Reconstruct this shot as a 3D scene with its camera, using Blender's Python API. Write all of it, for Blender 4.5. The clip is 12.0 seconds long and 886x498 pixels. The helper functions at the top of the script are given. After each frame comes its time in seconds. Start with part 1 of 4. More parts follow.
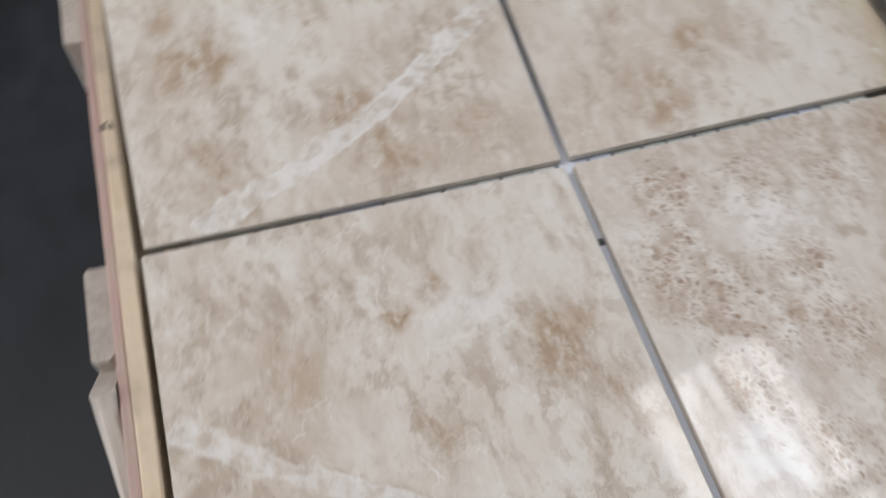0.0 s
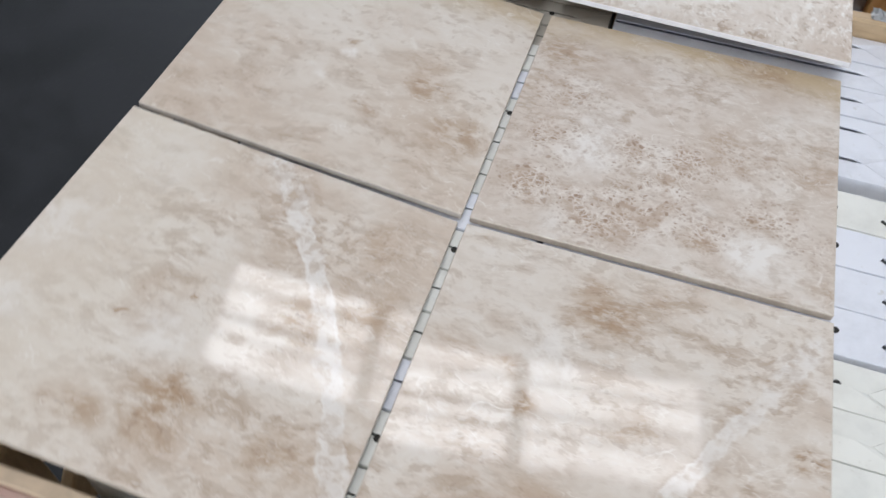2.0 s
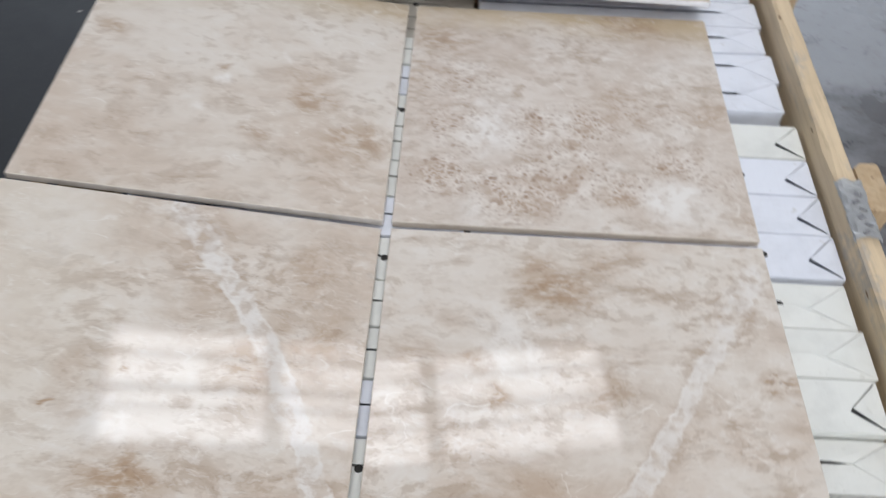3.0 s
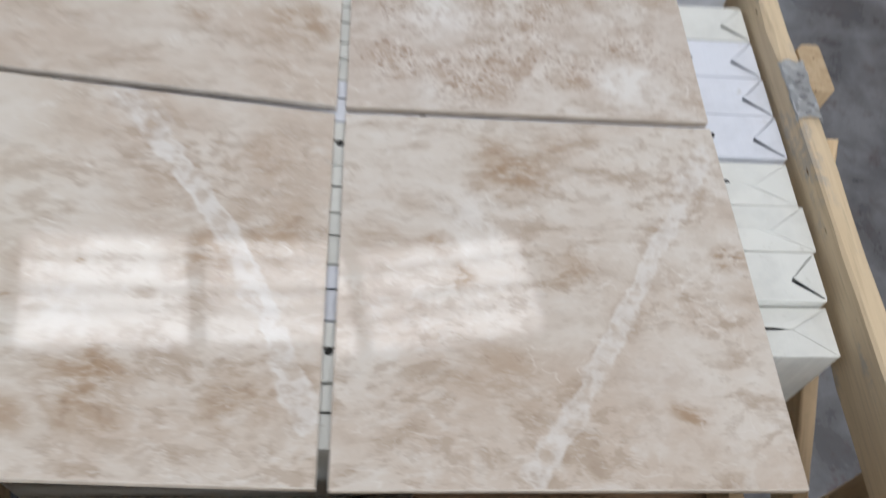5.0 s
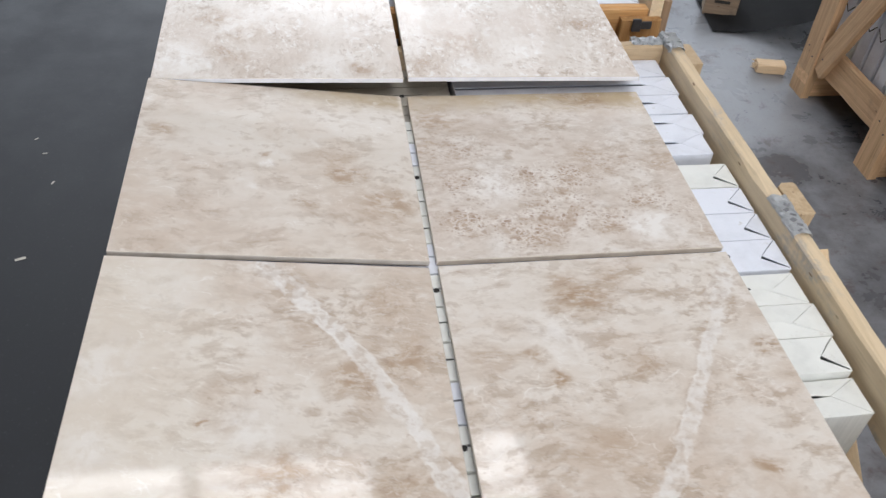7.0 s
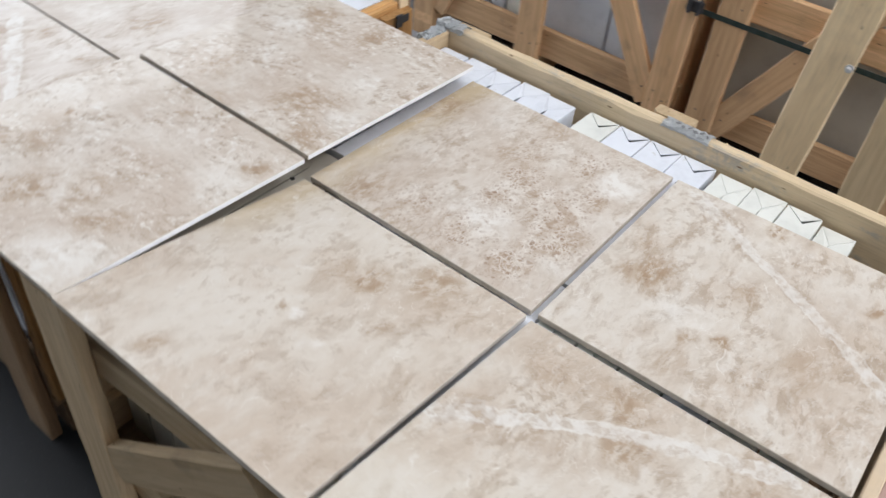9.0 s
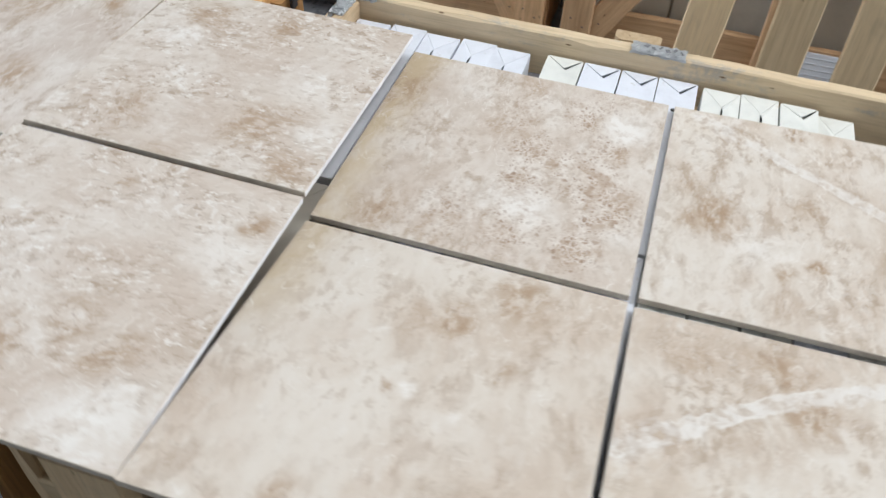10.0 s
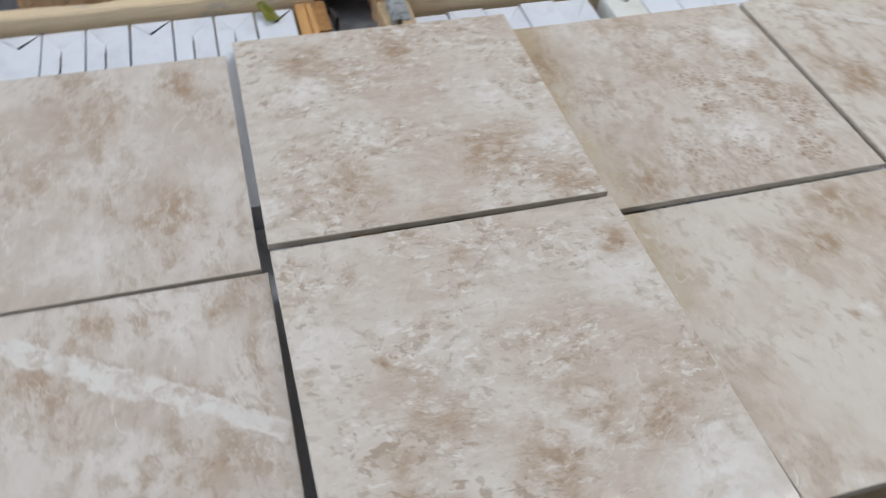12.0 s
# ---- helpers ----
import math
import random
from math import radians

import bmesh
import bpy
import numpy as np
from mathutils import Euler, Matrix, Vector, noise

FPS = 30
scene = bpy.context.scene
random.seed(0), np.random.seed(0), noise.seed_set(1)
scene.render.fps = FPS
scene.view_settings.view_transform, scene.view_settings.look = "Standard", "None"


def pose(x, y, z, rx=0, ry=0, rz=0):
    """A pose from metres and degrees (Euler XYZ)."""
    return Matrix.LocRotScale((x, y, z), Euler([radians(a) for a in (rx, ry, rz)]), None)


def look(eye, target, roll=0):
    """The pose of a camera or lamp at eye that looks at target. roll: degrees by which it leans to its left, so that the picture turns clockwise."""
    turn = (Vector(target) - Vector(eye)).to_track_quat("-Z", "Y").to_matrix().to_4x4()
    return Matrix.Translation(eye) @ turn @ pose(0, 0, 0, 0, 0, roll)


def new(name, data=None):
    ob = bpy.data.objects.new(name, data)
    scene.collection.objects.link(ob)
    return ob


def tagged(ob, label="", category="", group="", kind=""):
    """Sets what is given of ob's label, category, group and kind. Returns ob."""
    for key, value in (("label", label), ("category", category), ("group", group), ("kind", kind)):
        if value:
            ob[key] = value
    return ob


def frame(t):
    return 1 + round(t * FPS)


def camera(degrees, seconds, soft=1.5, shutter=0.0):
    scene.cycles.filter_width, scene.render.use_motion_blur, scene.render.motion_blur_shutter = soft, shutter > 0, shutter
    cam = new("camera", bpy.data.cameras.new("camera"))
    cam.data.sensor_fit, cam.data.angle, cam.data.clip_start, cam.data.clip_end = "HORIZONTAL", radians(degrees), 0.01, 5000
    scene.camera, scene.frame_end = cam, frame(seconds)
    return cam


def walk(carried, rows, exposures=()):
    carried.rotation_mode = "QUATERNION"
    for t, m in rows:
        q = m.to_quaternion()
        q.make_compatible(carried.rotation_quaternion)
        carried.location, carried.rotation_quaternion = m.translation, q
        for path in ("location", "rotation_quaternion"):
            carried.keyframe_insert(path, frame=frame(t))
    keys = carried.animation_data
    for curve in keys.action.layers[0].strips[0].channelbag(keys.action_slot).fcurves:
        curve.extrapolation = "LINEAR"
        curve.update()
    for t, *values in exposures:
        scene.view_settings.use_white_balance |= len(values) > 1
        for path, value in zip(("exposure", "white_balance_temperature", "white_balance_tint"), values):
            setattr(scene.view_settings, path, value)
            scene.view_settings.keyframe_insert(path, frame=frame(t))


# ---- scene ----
cam = camera(56.97, 12.0, 1.4, 0.5)
PATH = [
    (0, (0.4772, -0.3147, 1.3464), (0.0001, -0.1377, 0.4855), 4.42),
    (0.5, (0.4297, -0.4147, 1.3898), (0.0185, -0.0439, 0.5571), 6.62),
    (1, (0.3620, -0.6114, 1.4216), (0.0783, -0.0920, 0.6156), 10.59),
    (1.5, (0.2891, -0.7002, 1.4304), (0.0656, -0.1148, 0.6511), 8.39),
    (2, (0.1611, -0.6618, 1.4147), (-0.0076, -0.0651, 0.6302), 2.94),
    (2.5, (0.1223, -0.6315, 1.4104), (0.0318, -0.0203, 0.6241), 1.45),
    (3, (0.0871, -0.6561, 1.3827), (0.0710, -0.0254, 0.6068), 1.82),
    (3.2, (0.0811, -0.6552, 1.3552), (0.0984, -0.0729, 0.5424), 2.41),
    (4.8, (0.0721, -0.6281, 1.3543), (0.1523, -0.1525, 0.4783), 9.62),
    (5, (0.0398, -0.6677, 1.3722), (0.1283, -0.1393, 0.5279), 9.57),
    (5.5, (-0.0314, -0.7766, 1.4311), (0.0700, -0.1467, 0.6611), 6.59),
    (6, (-0.0617, -0.8628, 1.4658), (0.0471, -0.1642, 0.7585), 4.01),
    (6.5, (-0.0836, -0.8951, 1.4674), (0.0296, -0.1654, 0.7930), 3.13),
    (6.7, (-0.1051, -0.8940, 1.4663), (0.0120, -0.1648, 0.7920), 3.50),
    (8.3, (-0.4770, -0.5472, 1.4350), (-0.0691, 0.0336, 0.7305), 5.58),
    (8.5, (-0.5696, -0.4961, 1.4439), (-0.0772, 0.0287, 0.7495), 6.32),
    (9, (-0.7579, -0.3572, 1.4693), (-0.1485, 0.0679, 0.8001), 6.13),
    (9.5, (-0.7732, -0.1492, 1.4185), (-0.1092, 0.1363, 0.7274), 5.32),
    (10, (-0.7513, 0.0598, 1.4217), (-0.0790, 0.2427, 0.7044), 3.34),
    (10.5, (-0.7945, 0.3201, 1.4051), (-0.0973, 0.3590, 0.6893), 5.81),
    (11, (-0.8040, 0.5444, 1.4098), (-0.1161, 0.5279, 0.6842), 4.94),
    (11.5, (-0.7122, 0.7546, 1.3891), (-0.0604, 0.6835, 0.6340), 3.54),
    (12, (-0.6906, 0.9331, 1.4134), (-0.0568, 0.7210, 0.6696), 4.05),
]
EXPOSURES = [(0.0, -0.16, 6560, 10), (0.5, 0.04, 6480, 10), (1.0, 0.0, 6480, 10), (2.0, -0.07, 6520, 10), (3.0, -0.07, 6520, 10), (5.0, -0.17, 6550, 10), (5.5, -0.03, 6560, 10), (6.7, 0.04, 6630, 10.5),
             (8.5, 0.23, 6690, 10), (9.0, 0.21, 6640, 9), (9.5, 0.21, 6620, 9), (10.0, 0.28, 6560, 7), (10.6, 0.31, 6560, 7.5), (11.0, 0.11, 6580, 8), (11.5, -0.09, 6460, 8), (12.0, -0.11, 6440, 8)]
walk(cam, [(t, look(eye, target, roll)) for t, eye, target, roll in PATH], EXPOSURES)

# ---- daylight: an overcast sky outside the hall, lamps in its openings, two added fills ----
ROOF_Z = 6.2
ROOF_TURN = Matrix.Translation((0.0, 3.1, 0)) @ Matrix.Rotation(radians(9.5), 4, 'Z') @ Matrix.Translation((0.0, -3.1, 0))
world = bpy.data.worlds.new("sky")
scene.world = world
world.use_nodes = True
wn = world.node_tree.nodes
sky = wn.new("ShaderNodeTexSky")
sky.sky_type, sky.sun_disc = "NISHITA", False
sky.sun_elevation, sky.sun_rotation = radians(50), radians(200)
wn["Background"].inputs[1].default_value = 0.12
world.node_tree.links.new(sky.outputs[0], wn["Background"].inputs[0])


def opening_lamp(name, m, sx, sy, power, colour):
    lamp = bpy.data.lights.new(name, "AREA")
    lamp.shape, lamp.size, lamp.size_y, lamp.energy, lamp.color = "RECTANGLE", sx, sy, power, colour
    ob = new(name, lamp)
    ob.matrix_world = m
    return ob


SKY_BLUE, SKY_WHITE = (0.85, 0.91, 1.0), (0.99, 0.985, 0.995)
opening_lamp("gate_daylight", look((1.2, -7.9, 2.3), (1.2, 0, 2.3)), 6.0, 4.4, 300, SKY_BLUE)
opening_lamp("far_gate_daylight", look((-0.4, 8.52, 3.1), (-0.4, 0, 3.1)), 13.6, 6.1, 430, SKY_BLUE)
# three stacked lamps brighten the far gate's middle, so its mirrored edge fades softly
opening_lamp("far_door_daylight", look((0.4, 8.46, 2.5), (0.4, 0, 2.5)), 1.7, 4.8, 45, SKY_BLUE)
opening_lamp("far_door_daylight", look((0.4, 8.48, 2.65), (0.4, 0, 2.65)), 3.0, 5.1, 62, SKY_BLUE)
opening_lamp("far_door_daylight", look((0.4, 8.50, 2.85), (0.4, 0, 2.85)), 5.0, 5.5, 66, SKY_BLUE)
for sx0, sx1 in ((0.10, 1.66), (-1.34, -0.04)):
    opening_lamp("skylight_daylight", ROOF_TURN @ look(((sx0 + sx1) / 2, 3.1, ROOF_Z + 0.1), ((sx0 + sx1) / 2, 3.1, 0)), sx1 - sx0, 1.1, 36, SKY_WHITE)
# two added fill lamps from above, placed where the tiles don't mirror them
opening_lamp("rear_fill_daylight", ROOF_TURN @ look((-0.9, -4.8, ROOF_Z + 0.1), (-0.9, -4.8, 0)), 3.4, 3.2, 210, SKY_WHITE)
opening_lamp("middle_fill_daylight", ROOF_TURN @ look((-0.2, -1.4, ROOF_Z + 0.1), (-0.2, -1.4, 0)), 3.2, 1.6, 92, SKY_WHITE)

# ---- materials ----


class Nodes:
    """A small writer of node trees."""

    def __init__(self, name):
        self.mat = bpy.data.materials.new(name)
        self.mat.use_nodes = True
        self.tree = self.mat.node_tree
        self.bsdf = self.tree.nodes["Principled BSDF"]

    def add(self, kind, **values):
        node = self.tree.nodes.new(kind)
        for key, value in values.items():
            setattr(node, key, value)
        return node

    def link(self, a, b):
        self.tree.links.new(a, b)

    def put(self, socket, value):
        if isinstance(value, bpy.types.NodeSocket):
            self.link(value, socket)
        else:
            socket.default_value = value

    def coords(self, scale=(1, 1, 1), shift=(0, 0, 0), turn=(0, 0, 0)):
        tex = self.add("ShaderNodeTexCoord")
        m = self.add("ShaderNodeMapping")
        self.link(tex.outputs["Object"], m.inputs[0])
        m.inputs["Scale"].default_value, m.inputs["Location"].default_value, m.inputs["Rotation"].default_value = scale, shift, turn
        return m.outputs[0]

    def math(self, op, a, b=0.0, clamp=False):
        n = self.add("ShaderNodeMath", operation=op, use_clamp=clamp)
        self.put(n.inputs[0], a), self.put(n.inputs[1], b)
        return n.outputs[0]

    def vec(self, op, a, b=(0, 0, 0)):
        n = self.add("ShaderNodeVectorMath", operation=op)
        self.put(n.inputs[0], a)
        if op == "SCALE":
            self.put(n.inputs[3], b)
        else:
            self.put(n.inputs[1], b)
        return n.outputs[1] if op in ("LENGTH", "DISTANCE", "DOT_PRODUCT") else n.outputs[0]

    def noise(self, vector, scale, detail=4.0, rough=0.55, warp=0.0, colour=False):
        n = self.add("ShaderNodeTexNoise")
        self.put(n.inputs["Vector"], vector)
        n.inputs["Scale"].default_value, n.inputs["Detail"].default_value = scale, detail
        n.inputs["Roughness"].default_value, n.inputs["Distortion"].default_value = rough, warp
        return n.outputs["Color" if colour else 0]

    def range(self, value, a, b, c=0.0, d=1.0):
        n = self.add("ShaderNodeMapRange", interpolation_type="SMOOTHSTEP")
        self.put(n.inputs[0], value)
        for i, v in enumerate((a, b, c, d)):
            n.inputs[i + 1].default_value = v
        return n.outputs[0]

    def mix(self, factor, a, b, blend="MIX"):
        n = self.add("ShaderNodeMix", data_type="RGBA", blend_type=blend)
        self.put(n.inputs[0], factor)
        for sock, v in ((n.inputs[6], a), (n.inputs[7], b)):
            self.put(sock, v if isinstance(v, bpy.types.NodeSocket) else (*v, 1.0))
        return n.outputs[2]

    def random(self):
        return self.add("ShaderNodeObjectInfo").outputs["Random"]

    def bump(self, height, strength, distance=0.002):
        n = self.add("ShaderNodeBump")
        n.inputs["Strength"].default_value, n.inputs["Distance"].default_value = strength, distance
        self.link(height, n.inputs["Height"])
        self.link(n.outputs[0], self.bsdf.inputs["Normal"])

    def done(self, colour, rough=0.5, metal=0.0):
        self.put(self.bsdf.inputs["Base Color"], colour if isinstance(colour, bpy.types.NodeSocket) else (*colour, 1.0))
        self.put(self.bsdf.inputs["Roughness"], rough)
        self.bsdf.inputs["Metallic"].default_value = metal
        return self.mat


def wood_material(name, light, dark, stain=0.3, rough=0.75, blush=None, smear=0.0):
    """Sawn softwood: the grain runs along each board's own x axis."""
    n = Nodes(name)
    r = n.random()
    off = n.add("ShaderNodeCombineXYZ")
    for i, k in enumerate((13.0, 7.0, 5.0)):
        n.link(n.math("MULTIPLY", r, k), off.inputs[i])
    base = n.vec("ADD", n.coords(), off.outputs[0])
    grain = n.noise(n.vec("MULTIPLY", base, (2.0, 45.0, 45.0)), 1.6, 6, 0.6, 0.6)
    fine = n.noise(n.vec("MULTIPLY", base, (14.0, 260.0, 260.0)), 1.0, 3, 0.6)
    blotch = n.noise(base, 9.0, 4, 0.6)
    colour = n.mix(n.range(grain, 0.3, 0.72), light, dark)
    colour = n.mix(n.math("MULTIPLY", n.range(fine, 0.45, 0.75), 0.35), colour, [c * 0.6 for c in dark])
    if blush:
        colour = n.mix(n.range(blotch, 0.4, 0.6), colour, blush)
    colour = n.mix(n.math("MULTIPLY", n.range(blotch, 0.55, 0.8), stain), colour, (0.09, 0.075, 0.065))
    if smear:
        dirt = n.math("MULTIPLY", n.range(n.noise(n.vec("MULTIPLY", base, (5.0, 14.0, 14.0)), 1.6, 5, 0.65), 0.52, 0.66), n.range(n.noise(base, 60.0, 4, 0.7), 0.35, 0.6))
        colour = n.mix(n.math("MULTIPLY", dirt, smear), colour, (0.33, 0.325, 0.32))
    tone = n.math("ADD", n.math("MULTIPLY", r, 0.35), 0.82)
    comb = n.add("ShaderNodeCombineXYZ")
    for i in range(3):
        n.link(tone, comb.inputs[i])
    colour = n.mix(1.0, colour, comb.outputs[0], "MULTIPLY")
    knots = n.add("ShaderNodeTexVoronoi")
    n.link(n.vec("MULTIPLY", base, (2.2, 8.0, 8.0)), knots.inputs["Vector"])
    colour = n.mix(n.range(knots.outputs["Distance"], 0.09, 0.03), colour, (0.16, 0.085, 0.04))
    n.bump(n.math("ADD", grain, fine), 0.35, 0.0015)
    return n.done(colour, rough)


PINE = wood_material("pale_pine", (0.67, 0.51, 0.33), (0.58, 0.42, 0.255), 0.25)
PINE_RAIL = wood_material("smeared_yellow_pine", (0.72, 0.575, 0.385), (0.64, 0.495, 0.32), 0.2, smear=0.6)
PINE_RED = wood_material("weathered_pink_pine", (0.60, 0.45, 0.37), (0.50, 0.355, 0.295), 0.4, 0.8, (0.55, 0.365, 0.315))
PINE_OLD = wood_material("aged_brown_pine", (0.36, 0.235, 0.14), (0.24, 0.15, 0.085), 0.5, 0.8)
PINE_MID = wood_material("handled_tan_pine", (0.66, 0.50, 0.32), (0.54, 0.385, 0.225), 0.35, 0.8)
PINE_WORN = wood_material("weathered_grey_pine", (0.57, 0.50, 0.435), (0.45, 0.385, 0.33), 0.45, 0.85)
PINE_TAN = wood_material("russet_tan_pine", (0.74, 0.48, 0.275), (0.55, 0.335, 0.175), 0.35, 0.8)
PINE_SLAT = wood_material("bright_yellow_pine", (0.78, 0.62, 0.40), (0.68, 0.52, 0.32), 0.2, 0.7)
PINE_SMUDGED = wood_material("smudged_yellow_pine", (0.66, 0.52, 0.35), (0.55, 0.42, 0.28), 0.5, 0.8, (0.63, 0.50, 0.36))
PINE_GREY = wood_material("dusty_grey_pine", (0.36, 0.27, 0.19), (0.24, 0.17, 0.115), 0.55, 0.85)
PINE_ORANGE = wood_material("orange_pine", (0.58, 0.33, 0.13), (0.42, 0.21, 0.075), 0.3, 0.7)


def card_material(name, tint, flutes=0.0):
    n = Nodes(name)
    r = n.random()
    off = n.add("ShaderNodeCombineXYZ")
    n.link(n.math("MULTIPLY", r, 9.0), off.inputs[0])
    p = n.vec("ADD", n.coords(), off.outputs[0])
    dust = n.noise(p, 14.0, 6, 0.62)
    ribs = n.noise(n.vec("MULTIPLY", p, (190.0, 4.0, 4.0)), 1.0, 2)
    colour = n.mix(n.range(dust, 0.42, 0.78), tint, [c * 0.84 for c in tint])
    colour = n.mix(n.math("MULTIPLY", n.range(n.noise(p, 60.0, 4, 0.7), 0.62, 0.74), 0.35), colour, (0.42, 0.40, 0.33))
    if flutes:
        ribs = n.noise(n.vec("MULTIPLY", p, (115.0, 1.0, 1.0)), 1.0, 1)
        colour = n.mix(n.math("MULTIPLY", n.range(ribs, 0.42, 0.60), flutes), colour, [c * 0.72 for c in tint])
    n.bump(n.math("ADD", n.math("MULTIPLY", dust, 0.6), n.math("MULTIPLY", ribs, 0.4)), 0.25, 0.0015)
    return n.done(colour, 0.55)


CARD_WHITE = card_material("bluish_white_card", (0.76, 0.79, 0.86))
CARD_CREAM = card_material("cream_card", (0.775, 0.785, 0.745))
CARD_RIBBED = card_material("ribbed_cream_card", (0.775, 0.785, 0.745), 0.5)
# dusty wrap of the aisle blocks; also paints shade on packs under the tiles
CARD_DUST_SHADE = card_material("dusty_shaded_beige_wrap", (0.52, 0.49, 0.43))


def plain_material(name, colour, rough=0.6, metal=0.0, worn=0.25, scale=40.0):
    n = Nodes(name)
    dust = n.noise(n.coords(), scale, 5, 0.65)
    out = n.mix(n.math("MULTIPLY", n.range(dust, 0.4, 0.75), worn), colour, [0.5 * c + 0.12 for c in colour])
    n.bump(dust, 0.2, 0.001)
    return n.done(out, n.range(dust, 0.2, 0.9, max(rough - 0.12, 0.02), rough + 0.1), metal)


STEEL = plain_material("dull_galvanised_steel", (0.58, 0.585, 0.60), 0.35, 0.12, 0.5, 90.0)
DARK_STEEL = plain_material("black_painted_steel", (0.035, 0.035, 0.04), 0.45)
STRAP = plain_material("dark_green_strap", (0.02, 0.035, 0.032), 0.4)
# paints the darkness inside small holes that are not cut
HOLE_SHADE = plain_material("hollow_shade", (0.02, 0.018, 0.016), 0.9)
ROOF_SHEET = plain_material("grey_roof_sheet", (0.42, 0.43, 0.44), 0.5, 0.2, 0.3, 3.0)
WALL_PAINT = plain_material("dusty_wall_paint", (0.30, 0.295, 0.28), 0.8, 0.0, 0.35, 2.0)
FOIL = plain_material("clear_wrap_film", (0.66, 0.68, 0.70), 0.2, 0.0, 0.4, 60.0)
LEAF = plain_material("olive_tape", (0.30, 0.30, 0.05), 0.5)
# blacker than the sheet: the shade beside the aisle crate is in this colour
RUBBER_SHADE = plain_material("shade_black_rubber", (0.014, 0.014, 0.015), 0.85, 0.0, 0.15, 12.0)
DIRT = plain_material("dark_grey_dirt", (0.20, 0.20, 0.21), 0.7)
PRINT = plain_material("faded_grey_print", (0.45, 0.47, 0.52), 0.7)
INK = plain_material("black_crayon", (0.05, 0.045, 0.045), 0.8)


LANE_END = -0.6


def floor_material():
    """Worn power-floated concrete, darker on the left; a strip of light is painted in."""
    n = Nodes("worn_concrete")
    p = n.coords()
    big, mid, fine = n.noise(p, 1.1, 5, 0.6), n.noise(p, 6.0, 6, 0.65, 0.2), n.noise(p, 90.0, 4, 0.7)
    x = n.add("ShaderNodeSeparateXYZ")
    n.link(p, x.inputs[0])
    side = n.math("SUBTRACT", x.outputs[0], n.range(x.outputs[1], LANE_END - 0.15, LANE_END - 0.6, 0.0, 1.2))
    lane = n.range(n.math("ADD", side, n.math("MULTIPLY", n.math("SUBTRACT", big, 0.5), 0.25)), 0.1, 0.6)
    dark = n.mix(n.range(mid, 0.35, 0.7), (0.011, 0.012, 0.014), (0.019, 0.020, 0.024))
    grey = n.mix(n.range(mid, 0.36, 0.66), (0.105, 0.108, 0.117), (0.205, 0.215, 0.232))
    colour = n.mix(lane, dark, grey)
    # the lit strip of floor between the shadows, painted as paler colour
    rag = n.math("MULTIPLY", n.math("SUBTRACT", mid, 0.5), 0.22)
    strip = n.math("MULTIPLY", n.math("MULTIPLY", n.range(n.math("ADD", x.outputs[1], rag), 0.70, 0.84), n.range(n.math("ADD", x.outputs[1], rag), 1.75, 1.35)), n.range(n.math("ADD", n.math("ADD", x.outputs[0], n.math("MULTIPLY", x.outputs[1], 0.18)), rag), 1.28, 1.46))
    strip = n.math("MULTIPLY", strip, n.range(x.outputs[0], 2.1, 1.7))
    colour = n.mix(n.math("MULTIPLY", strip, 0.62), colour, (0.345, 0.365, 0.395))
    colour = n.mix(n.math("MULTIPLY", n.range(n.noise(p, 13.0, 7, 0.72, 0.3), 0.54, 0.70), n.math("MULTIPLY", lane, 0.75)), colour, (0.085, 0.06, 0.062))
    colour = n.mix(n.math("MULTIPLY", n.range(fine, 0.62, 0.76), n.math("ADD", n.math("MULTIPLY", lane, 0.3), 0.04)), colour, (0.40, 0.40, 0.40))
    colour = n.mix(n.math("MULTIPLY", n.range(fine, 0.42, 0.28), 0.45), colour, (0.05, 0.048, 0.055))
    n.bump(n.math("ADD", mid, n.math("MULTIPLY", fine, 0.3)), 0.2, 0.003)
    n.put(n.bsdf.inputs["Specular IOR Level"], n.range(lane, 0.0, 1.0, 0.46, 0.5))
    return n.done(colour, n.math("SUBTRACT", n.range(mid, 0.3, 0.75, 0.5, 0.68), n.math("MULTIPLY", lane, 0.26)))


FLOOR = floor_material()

TILE_SIDE, TILE_THICK = 0.457, 0.0105


